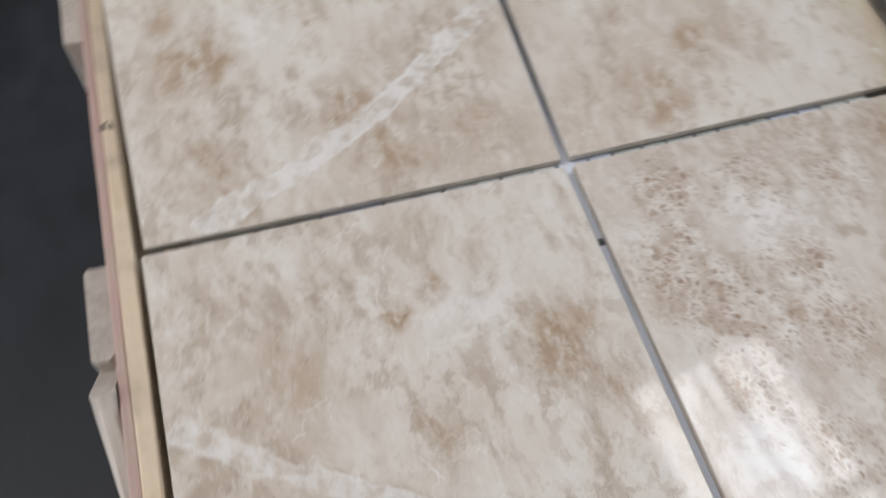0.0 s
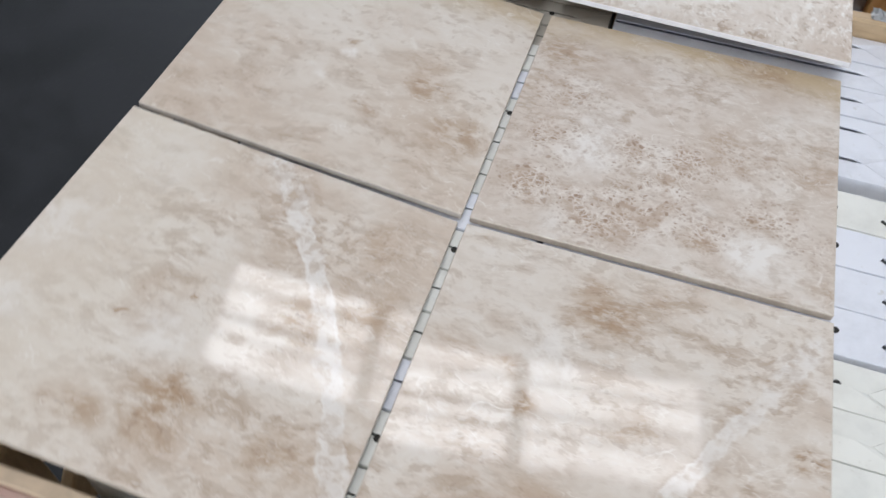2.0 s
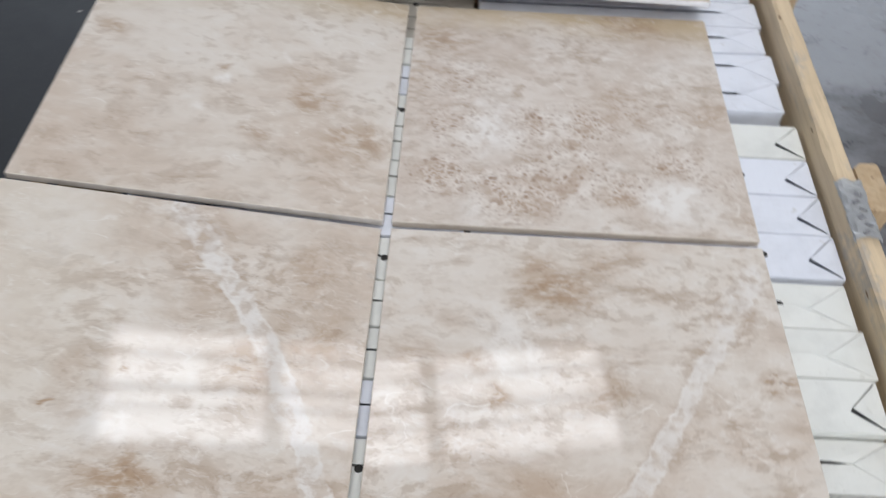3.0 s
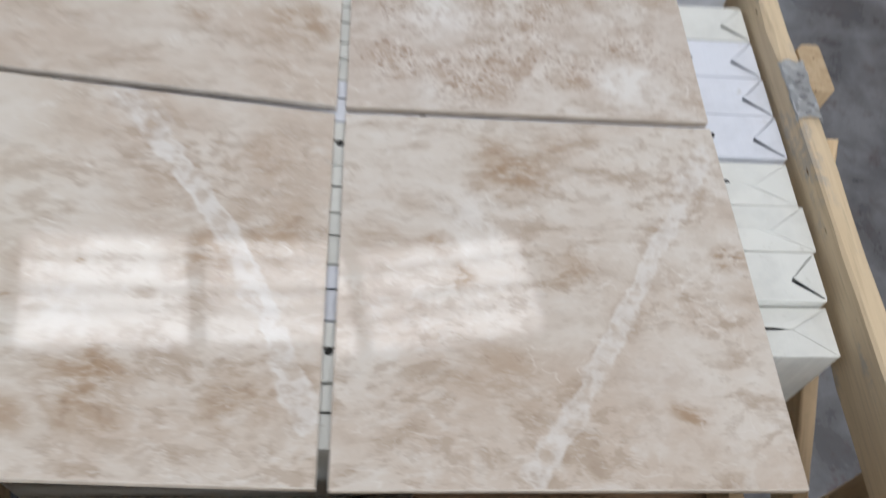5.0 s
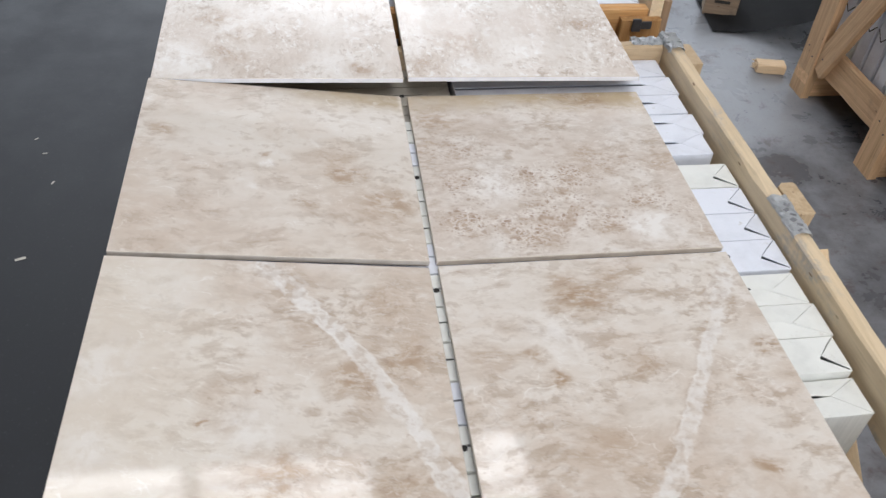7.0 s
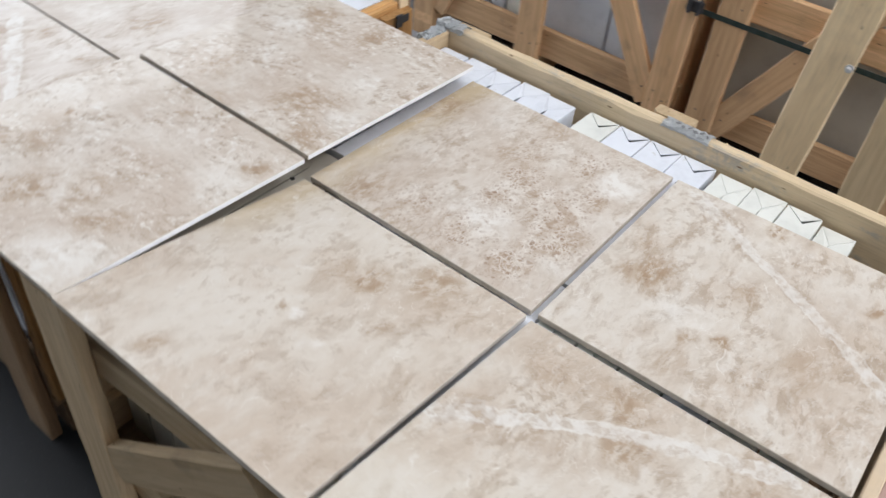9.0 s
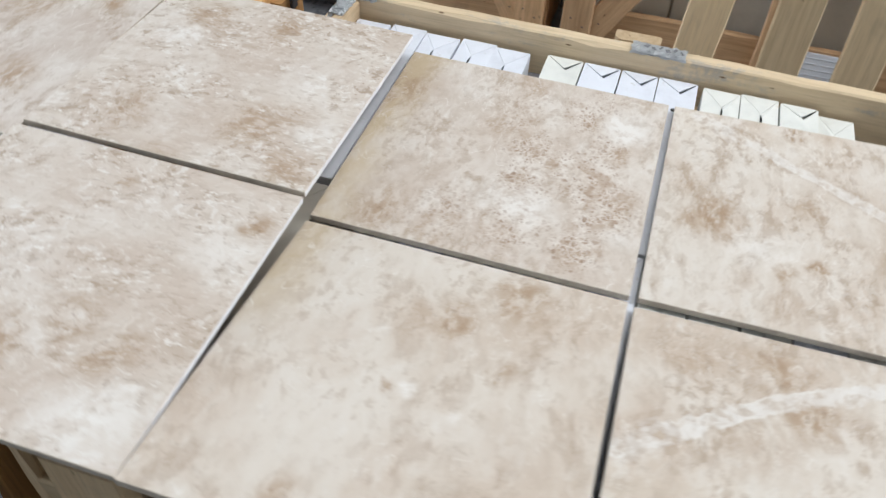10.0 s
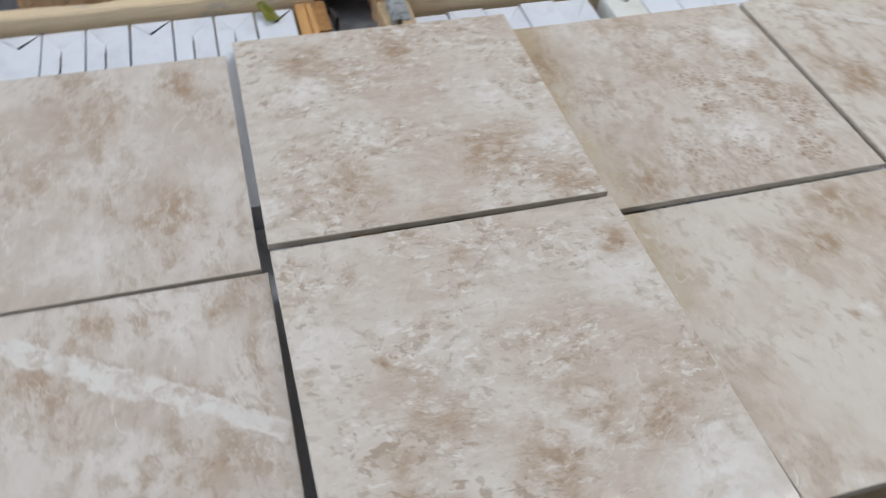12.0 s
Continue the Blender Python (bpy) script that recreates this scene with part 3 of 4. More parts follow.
tile("R2", (0.0054, 0.0072, 0.6159), (0.4624, 0.0075, 0.6127), (0.0051, 0.4642, 0.6158),
     marble_material(1, (), [(.052, .368, .059, .5), (.007, .288, .040, .4), (.344, .433, .050, .45), (.144, .044, .029, .6), (.050, .074, .024, .5), (.304, .238, .058, .35), (.428, .232, .042, .35), (.366, .123, .029, .5), (.287, .058, .025, .5), (.440, .028, .030, .35), (.224, .158, .031, .4)],
                     [(.110, .172, .036, .8), (.362, .056, .040, 1.25), (.123, .221, .030, .6), (.407, .031, .021, .6), (.289, .126, .020, .3), (.100, .033, .026, .5), (.403, .342, .046, .4)], [(.055, .085, .05, .8), (.15, .06, .06, 1.0), (.22, .10, .07, 1.0), (.15, .19, .06, .8), (.24, .19, .06, .7), (.08, .18, .06, .7), (.31, .075, .045, .7), (.37, .13, .05, .7), (.07, .28, .06, .5), (.425, .09, .05, .5), (.33, .22, .07, .35)],
                     [[(.151, .327), (.245, .351), (.353, .340)]], calm=0.9, band=(.37, .45, .75, -.2)),
     "polished beige marble tile with brown speckled clouds")
tile("L2", (-0.4589, 0.0057, 0.6712), (-0.0052, 0.0074, 0.6161), (-0.4606, 0.4627, 0.6710),
     marble_material(2, (), [(.343, .204, .040, .6), (.272, .125, .022, .5), (.400, .135, .050, .55), (.046, .306, .026, .45), (.210, .250, .012, .55), (.329, .239, .061, .3)], [(.215, .222, .012, 1.1), (.193, .163, .010, .5)],
                     strokes=[[(.281, .301), (.301, .274)]], calm=0.72, warm=0.5, band=(.37, .455, .66, .20), grit=0.2),
     "polished cream marble tile with small grey-brown clouds", MID_EDGE)
tile("R1", (0.0071, -0.4612, 0.6270), (0.4641, -0.4598, 0.6234), (0.0057, -0.0043, 0.6165),
     marble_material(3, [(.0110, .85, [(.440, .415), (.397, .347), (.371, .297), (.335, .238), (.286, .155), (.237, .071), (.190, .015)]), (.018, .35, [(.44, .415), (.40, .36)])], [(.201, .372, .046, .7), (.173, .410, .036, .5), (.247, .411, .031, .4), (.127, .228, .017, .8), (.108, .269, .016, .6), (.089, .276, .013, .5), (.444, .253, .021, .8), (.353, .068, .017, .7), (.177, .120, .053, .35), (.049, .269, .043, .35), (.254, .242, .035, .4)], [(.149, .303, .041, .6), (.335, .115, .043, .35), (.468, .358, .041, .3)], warm=.4),
     "polished beige marble tile with white vein and brown patch")
tile("L1", (-0.4570, -0.4601, 0.6821), (-0.0039, -0.4585, 0.6222), (-0.4601, -0.0033, 0.6717),
     marble_material(4, [(.0125, .98, [(.222, .455), (.262, .391), (.296, .345), (.337, .288), (.370, .228), (.398, .173), (.421, .118), (.445, .065)]), (.020, .35, [(.215, .46), (.255, .41)])], [(.236, .100, .044, .62), (.393, .279, .043, .5), (.338, .239, .041, .6), (.177, .209, .034, .35), (.143, .183, .007, .8), (.215, .220, .008, .8), (.380, .369, .038, .35), (.283, .301, .051, .3), (.238, .072, .042, .55), (.164, .051, .032, .5), (.171, .184, .029, .4), (.378, .087, .045, .4), (.319, .232, .026, .5), (.380, .289, .031, .4)], [(.195, .171, .036, .6), (.026, .255, .053, .5), (.090, .400, .054, .3), (.032, .139, .040, .5)],
                     strokes=[[(.063, .360), (.135, .353)], [(.155, .302), (.168, .297), (.182, .283)]], wash=(.05, .26, .5), warm=.5),
     "polished beige marble tile with diagonal white vein")
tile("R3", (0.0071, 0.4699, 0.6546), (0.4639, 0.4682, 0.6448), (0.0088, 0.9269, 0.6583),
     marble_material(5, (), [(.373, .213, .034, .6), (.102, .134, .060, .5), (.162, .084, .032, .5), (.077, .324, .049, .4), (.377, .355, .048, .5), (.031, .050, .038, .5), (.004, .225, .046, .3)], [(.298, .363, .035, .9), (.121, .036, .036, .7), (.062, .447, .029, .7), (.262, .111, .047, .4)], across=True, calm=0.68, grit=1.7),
     "polished beige marble tile with its front edge propped up", LIT_EDGE)
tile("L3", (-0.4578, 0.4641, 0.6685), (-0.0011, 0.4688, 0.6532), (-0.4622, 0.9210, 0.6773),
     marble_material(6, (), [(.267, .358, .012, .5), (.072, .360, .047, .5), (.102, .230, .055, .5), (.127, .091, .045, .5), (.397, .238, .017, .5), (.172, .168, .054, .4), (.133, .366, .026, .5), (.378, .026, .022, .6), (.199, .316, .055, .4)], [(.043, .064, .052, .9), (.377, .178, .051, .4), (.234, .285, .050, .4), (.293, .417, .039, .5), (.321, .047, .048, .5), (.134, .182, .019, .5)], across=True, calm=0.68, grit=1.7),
     "polished beige marble tile with fine white network and pale corner", LIT_EDGE)
tile("R4", (-0.0145, 0.9395, 0.6418), (0.4425, 0.9388, 0.6408), (-0.0140, 1.3965, 0.6430),
     marble_material(7, warm=-.7, browns=[(.122, .096, .055, .5), (.393, .074, .038, .6), (.339, .203, .060, .4), (.209, .265, .044, .3)], lights=[(.071, .199, .047, .6), (.259, .127, .048, .4), (.192, .040, .037, .4)]),
     "polished beige marble tile with brown smudge")
tile("L4", (-0.4802, 0.9365, 0.6560), (-0.0234, 0.9315, 0.6440), (-0.4770, 1.3935, 0.6575),
     marble_material(8, [(.0130, 1.25, [(.407, .297), (.366, .225), (.324, .150), (.270, .066), (.232, .012)])], [(.413, .208, .035, .5), (.400, .072, .025, .5), (.341, .258, .039, .5), (.288, .218, .037, .4), (.195, .084, .040, .4)], [(.382, .117, .028, .5), (.252, .179, .030, .4)], warm=-.8),
     "polished beige marble tile with white vein")

# ---- packs of tiles standing in the crates ----
PACK_BASE = 0.135


def carton_bm(l, w, h, wall=0.0022, depth=0.07):
    """An open-topped carton, closed a little below its rim."""
    bm = bmesh.new()
    x, y = l / 2, w / 2
    b = 0.002

    def ring(ix, iy, z):
        return [bm.verts.new(c + (z,)) for c in ((ix - b, -iy), (ix, -iy + b), (ix, iy - b), (ix - b, iy), (-ix + b, iy), (-ix, iy - b), (-ix, -iy + b), (-ix + b, -iy))]

    rings = [ring(x, y, 0), ring(x, y, h - 0.001), ring(x - 0.001, y - 0.001, h), ring(x - wall, y - wall, h), ring(x - wall, y - wall, h - depth)]
    for r0, r1 in zip(rings, rings[1:]):
        for i in range(8):
            k = (i + 1) % 8
            bm.faces.new((r0[i], r0[k], r1[k], r1[i]))
    bm.faces.new(rings[0][::-1])
    bm.faces.new(rings[-1])
    bmesh.ops.recalc_face_normals(bm, faces=bm.faces)
    return bm


def pack(y0, y1, x0, x1, top, material, slit=True, fold=1, turn=0.0, label="", group="card packs in the crate", hole=None, lift=0.0032, sides=None):
    """A card pack of tiles on edge. slit: its top flaps meet along a slit; fold: the side to which the tucked end
    leans; hole: a dark disc for a finger hole at that x.
    """
    w, l, h = y1 - y0 - 0.0016, x1 - x0, top - PACK_BASE
    ob = thing("tile_pack", label, "pack", Matrix.Translation(((x0 + x1) / 2, (y0 + y1) / 2, PACK_BASE)) @ Matrix.Rotation(turn, 4, "Z"), group)
    carton = part("carton", carton_bm(l, w, h), sides or material, ob)
    t = 0.0016
    z0 = h - 0.0012
    tri = w * 0.53
    tipx, tipy = l / 2 - tri * (1.35 if slit else 1.0), fold * w * 0.05

    def sheet(points, lifts):
        bm = bmesh.new()
        low = [bm.verts.new((x, y, z0 + k)) for (x, y), k in zip(points, lifts)]
        up = [bm.verts.new((x, y, z0 + t + k)) for (x, y), k in zip(points, lifts)]
        k = len(points)
        bm.faces.new(up)
        bm.faces.new(low[::-1])
        for i in range(k):
            j = (i + 1) % k
            bm.faces.new((low[i], low[j], up[j], up[i]))
        bmesh.ops.recalc_face_normals(bm, faces=bm.faces)
        bmesh.ops.triangulate(bm, faces=[f for f in bm.faces if len(f.verts) > 4])
        return bm

    e = w / 2 - 0.0003
    r = l / 2 - 0.0003
    if slit:
        s = fold * lift
        part("flap", sheet([(-r, tipy + .0013), (.158, tipy + .0013), (tipx - .004, tipy + .0002), (r - .0004, e), (-r, e)], (max(s, 0), max(s, 0), .0002, 0, 0)), material, carton)
        part("flap", sheet([(-r, -e), (r - .0004, -e), (tipx - .004, tipy - .0002), (.158, tipy - .0013), (-r, tipy - .0013)], (0, 0, .0002, max(-s, 0), max(-s, 0))), material, carton)
        part("end_flap", sheet([(tipx - .0036, tipy), (r, -e + .0006), (r, e - .0006)], (.0003, 0, 0)), material, carton)
    else:
        part("flap", sheet([(-r, -e), (r - .0010, -e), (tipx - .0035, tipy - .0040), (tipx - .0008, tipy + .0004), (r - .0012, e), (-r, e)], (0, 0, 0, 0, 0, 0)), material, carton)
        part("end_flap", sheet([(tipx, tipy), (r, -e + .0022), (r, e - .0013)], (.0016, 0, 0)), material, carton)
    if hole is not None:
        bm = bmesh.new()
        bmesh.ops.create_cone(bm, cap_ends=True, segments=16, radius1=.0046, radius2=.0046, depth=.004)
        part("finger_hole", bm, HOLE_SHADE, carton, "dark disc painting the shade of a finger hole", Matrix.Translation((hole - (x0 + x1) / 2, 0.0, h + .0004 - .0012)))
    return ob


WHITE_LABEL = "white card pack of marble tiles standing on edge in crate"
SHADED_LABEL = "grey-beige pack of marble tiles under the tiles, shade in its colour"
CREAM_LABEL = "cream card pack of marble tiles standing on edge in crate"
RX0, RX1 = 0.104, 0.563
for i, y in enumerate((.542, .472, .403, .334, .268)):
    pack(y, y + .068, RX0, RX1 - (0.004 if i % 2 else 0.01), .598, CARD_WHITE, True, 1, RNG.uniform(-.006, .006), WHITE_LABEL)
for i, (y0, y1) in enumerate(((.172, .240), (.103, .171), (.035, .102), (-.037, .034))):
    pack(y0, y1, RX0, RX1 - RNG.uniform(0, .004), .599, CARD_CREAM if i == 0 else CARD_WHITE, False, -1, RNG.uniform(-.008, .008), CREAM_LABEL if i == 0 else WHITE_LABEL,
         hole=(.463, .466, None, .469)[i])
for i, (y0, y1, top) in enumerate(((-.110, -.044, .600), (-.177, -.111, .600), (-.243, -.178, .602))):
    pack(y0, y1, RX0, RX1 - RNG.uniform(0, .008), top, CARD_CREAM, i < 2, -1, RNG.uniform(-.008, .008), CREAM_LABEL, hole=(.472, None, None)[i], lift=.006)
pack(-.308, -.246, RX0, .558, .590, CARD_CREAM, True, 1, .01, CREAM_LABEL, sides=CARD_RIBBED)
y = .606
i = 0
# the first three packs take the darker card to paint the tiles' shade
while y > -.40:
    d = .067 if y > -.2 else .0685
    pack(y - d, y - .001, -.34, .096, (.590 if i < 3 else .600) + RNG.uniform(-.0015, .0005), CARD_DUST_SHADE if i < 3 else CARD_CREAM if i % 4 else CARD_WHITE, True, 1, 0.0, SHADED_LABEL if i < 3 else CREAM_LABEL if i % 4 else WHITE_LABEL, hole=(.0 if i % 4 == 1 else None), lift=.0008)
    y -= d + .0008
    i += 1
# the far crate
y = 0.815
i = 0
while y < 1.75:
    pack(y, y + .066, .108, .578, .628 + RNG.uniform(-.002, .001), CARD_WHITE, bool(i % 3), 1, RNG.uniform(-.006, .006), WHITE_LABEL, lift=.002)
    pack(y, y + .066, -.37, .100, .592 + RNG.uniform(-.002, .001), CARD_WHITE, True, 1, 0, WHITE_LABEL, lift=.0008)
    y += .0675
    i += 1

# ---- the crate under the tiles ----
def tile_crate(name, label, x0, x1, y0, y1, tops, base_wood, post_wood, front_wood, drop=0.0):
    """An open pine crate: base, posts, rails and braces. tops: heights of the left, right, near and far rails."""
    left, right, near, far = tops
    ob = thing(name, label, "crate", Matrix.Translation(((x0 + x1) / 2, (y0 + y1) / 2, 0)))
    ob_m = ob.matrix_basis.inverted()

    def put(kind, a, b, width, thick, up, wood, lab="", chips=0):
        a, b = ob_m @ Vector(a), ob_m @ Vector(b)
        return board(kind, a, b, width, thick, up, wood, ob, lab, chips)

    t = 0.028
    end_wood = PINE_WORN if front_wood is PINE_RED else front_wood
    # skids and deck
    for x in (x0 + 0.06, (x0 + x1) / 2, x1 - 0.06):
        put("skid", (x, y0, 0.045), (x, y1, 0.045), 0.09, 0.088, (0, 0, 1), base_wood)
    k = 7
    for i in range(k):
        yy = y0 + 0.05 + (y1 - y0 - 0.1) * i / (k - 1)
        put("deck_board", (x0, yy, 0.112), (x1, yy, 0.112), 0.11, 0.022, (0, 0, 1), base_wood)
    # top rails
    put("side_rail", (x1 - t / 2, y0, right - .045), (x1 - t / 2, y1, right - .045), .09, t, (1, 0, 0), PINE_RAIL, "", 2)
    if not drop:
        put("side_rail", (x0 + t / 2, y0, left - .045), (x0 + t / 2, y1, left - .045), .09, t, (-1, 0, 0), PINE)
    put("end_rail", (x0 + t + .002, y0 + .0255, near - .035), (x1 - t - .002, y0 + .0255, near - .035), .07, .018, (0, -1, 0), PINE_SMUDGED if front_wood is PINE_RED else front_wood, "", 1)
    put("facing_board", (x0 + t + .002, y0 + .0105, near - .0325), (x1 - t - .002, y0 + .0105, near - .0325), .062, .011, (0, -1, 0), front_wood, "", 1)
    put("end_rail", (x0 + t + .002, y1 - .0125, far - .045), (x1 - t - .002, y1 - .0125, far - .045), .09, .025, (0, 1, 0), PINE)
    # long sides: posts, lower rail, crossing braces outside the rails
    for x, s, top in ((x0 - .0135, -1, left), (x1 + .0135, 1, right)):
        open_side = drop and s < 0
        for yy in (y0 + .055, (y0 + y1) / 2 + (-.09 if open_side else .019), y1 - (.113 if open_side else .055)):
            deep = .032 if drop and not open_side else .026
            put("post", (x + s * (deep - .026) / 2, yy, 0.0), (x + s * (deep - .026) / 2, yy, top + (-.012 - drop if open_side else .001 if drop and yy < y1 - .1 and yy > y0 + .1 else -.012)), .098 if open_side else .084, deep, (s, 0, 0), post_wood, "", 2)
        xx = x - s * .027
        put("lower_rail", (xx, y0 + .0, .17), (xx, y1 - .0, .17), .085, .024, (s, 0, 0), post_wood)
        ym = (y0 + y1) / 2
        if open_side:
            put("brace", (x, .475, .255), (x, .085, .592), .080, .022, (s, 0, 0), post_wood)
            put("brace", (x, -.39, .255), (x, -.08, .560), .080, .022, (s, 0, 0), post_wood)
            put("upper_rail", (x + .0245, y1, .470), (x + .0245, .02, .545), .056, .022, (s, 0, 0), post_wood)
            put("upper_rail", (x + .0245, .0, .545), (x + .0245, y0, .560), .056, .022, (s, 0, 0), post_wood)
            continue
        for ya, yb, low in ((y0 + .11, ym - .072, .036), (y1 - .11, ym + .085, .10)):
            put("brace", (x, ya, .30), (x, yb, top - low), .062, .022, (s, 0, 0), post_wood, "", 2)
    # ends
    for yy, s, top in ((y0 - .0082, -1, near), (y1 + .0125, 1, far)):
        mid = (x0 + x1) / 2 - .036
        wood = end_wood if s < 0 else post_wood
        for xx, w in ((x0 + .05, .095), (mid, .107), (x1 - .05, .095)):
            put("end_post", (xx, yy, 0.13), (xx, yy, top - .016), w, .024, (0, s, 0), wood, "", 2)
        put("end_lower_rail", (x0 + .03, yy - s * .0245, .18), (x1 - .03, yy - s * .0245, .18), .085, .024, (0, s, 0), post_wood)
        put("end_middle_rail", (x0 + .03, yy - s * .0245, top - .148), (x1 - .03, yy - s * .0245, top - .148), .085, .022, (0, s, 0), wood)
        put("end_brace", (x0 + .10, yy, .26), (mid - .055, yy, top - .13), .075, .022, (0, s, 0), wood)
        put("end_brace", (x1 - .11, yy, .24), (mid + .066, yy, top - .022), .095, .022, (0, s, 0), wood, "", 2)
    return ob


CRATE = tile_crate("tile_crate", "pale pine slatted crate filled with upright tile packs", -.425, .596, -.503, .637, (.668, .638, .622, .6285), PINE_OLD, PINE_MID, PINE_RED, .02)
# added dark board that deepens the shade between tiles and end rail
board("lining_board", (-.47, -.525, .39), (.31, -.525, .39), .2, .012, (0, 1, 0), PINE_OLD, CRATE)
for nx in (-.33, -.12, .03, .09, .21, .40):
    nail(CRATE, CRATE.matrix_basis.inverted() @ Vector((nx, -.4985, .603)), (0, -1, 0), DARK_STEEL, .0028)
tile_crate("tile_crate", "orange pine crate of tile packs behind the first one", -.405, .618, .775, 1.86, (.628, .655, .6295, .628), PINE_OLD, PINE_OLD, PINE_ORANGE)

# ---- crates along the aisle ----
def lattice_crate(label, x, y0, y1, posts, braces, h, wood):
    """A crate seen on its long side at x: posts, sill, rails, slanting braces, packs inside."""
    ob = thing("lattice_crate", label, "crate", Matrix.Translation((x, (y0 + y1) / 2, 0)))
    inv = ob.matrix_basis.inverted()

    def put(kind, a, b, width, thick, up, w=wood):
        return board(kind, inv @ Vector(a), inv @ Vector(b), width, thick, up, w, ob)

    for yy in posts:
        put("post", (x + .015, yy, 0), (x + .015, yy, h), .09, .03, (-1, 0, 0))
        put("skid", (x, yy, .045), (x + .9, yy, .045), .08, .085, (0, 0, 1))
    for z in (.15, .52, h - .06):
        put("rail", (x + .043, y0, z), (x + .043, y1, z), .10, .024, (-1, 0, 0))
    for ya, yb in braces:
        put("brace", (x + .018, ya, .12), (x + .018, yb, .87), .08, .024, (-1, 0, 0))
    n = 9
    for i in range(n):
        yy = y0 + (y1 - y0) * (i + .5) / n
        put("deck_board", (x + .06, yy, .10), (x + .9, yy, .10), .1, .02, (0, 0, 1))
    for yy, sy in ((y0 + .016, -1), (y1 - .016, 1)):
        put("corner_post", (x + .112, yy, 0), (x + .112, yy, h), .11, .028, (0, sy, 0))
    put("post", (x + .9, y0 + .05, 0), (x + .9, y0 + .05, h), .09, .03, (1, 0, 0))
    put("post", (x + .9, y1 - .05, 0), (x + .9, y1 - .05, h), .09, .03, (1, 0, 0))
    for yy in posts:
        for z in (.16, .52):
            for dy in (-.02, .018):
                nail(ob, inv @ Vector((x - .0005, yy + dy, z + dy * .6)), (-1, 0, 0))
    for ya, yb in braces:
        for k in (.06, .94):
            nail(ob, inv @ Vector((x + .0055, ya + (yb - ya) * k, .12 + .75 * k)), (-1, 0, 0))
    return ob


lattice_crate("brown pine lattice crate holding white tile packs", 1.465, .388, 1.46, [.440, .945, 1.40], [(1.35, 1.01), (.475, .90)], 1.15, PINE_TAN)
lattice_crate("brown pine lattice crate with dark strap and packs inside", 1.465, -.85, .336, [.293, -.27, -.80], [(.255, -.205), (-.74, -.34)], 1.15, PINE_TAN)


def aisle_pack(x, y0, y1, z0, z1, material, label):
    ob = thing("tile_pack", label, "pack", Matrix.Translation((x + .22, (y0 + y1) / 2, z0)), "packs in the aisle crates")
    part("carton", box_bm(.44, y1 - y0 - (.008 if y1 - y0 < .1 else .004), z1 - z0, .004, (.5, .5, 0), 2), material, ob)
    w = (y1 - y0 - .012) / 2
    if y1 - y0 < .1:
        for zz in ((z1 - z0) * .42, (z1 - z0) * .80):
            for sy in (-1, 1):
                part("fold_line", box_bm((w * w + .0009) ** .5, .0035, .001, 0), INK, ob, "", along((-.2203, 0, zz), (-.2203, sy * w, zz + .03), (1, 0, 0)))
    return ob


for i in range(2):
    y = .43 + i * .262
    aisle_pack(1.54, y, y + .26, .111, .56, CARD_WHITE, "bluish-white wrapped block of tiles behind crate slats")
for i in range(7):
    y = .956 + i * .068
    aisle_pack(1.54, y, y + .068, .111, .56, CARD_CREAM if i % 4 == 1 else CARD_WHITE, "white card pack of tiles behind crate slats")
for i in range(4):
    y = -.82 + i * .285
    aisle_pack(1.55, y, y + .285, .111, .98, CARD_DUST_SHADE, "dusty grey-beige block of wrapped tiles behind crate slats")

# ---- a pine panel of slats standing before the aisle crates ----
panel = thing("slatted_panel", "pale pine slatted crate panel standing upright", "panel", Matrix.Translation((1.12, -.35, 0)))
for i, (ya, yb) in enumerate(((-.020, -.085), (-.245, -.238), (-.425, -.40), (-.625, -.61))):
    board("slat", (.0, ya + .35, 0.0), (.0, yb + .35, 1.1), .098, .024, (-1, 0, 0), PINE_SLAT, panel)
for z in (.14, 1.0):
    board("rail", (.025, -.36, z), (.025, .36, z), .09, .024, (-1, 0, 0), PINE_SLAT, panel)
bolt = thing("bolt", "small steel bolt with washer in the pale slat", "bolt", Matrix.Translation((1.107, -.098, .623)) @ Matrix.Rotation(-math.pi / 2, 4, "Y"))
bm = bmesh.new()
bmesh.ops.create_cone(bm, cap_ends=True, segments=16, radius1=.010, radius2=.0095, depth=.0025)
part("washer", bm, STEEL, bolt, "", Matrix.Translation((0, 0, .0)))
bm = bmesh.new()
bmesh.ops.create_cone(bm, cap_ends=True, segments=6, radius1=.006, radius2=.0055, depth=.012)
part("bolt_head", bm, STEEL, bolt, "", Matrix.Translation((0, 0, .007)))

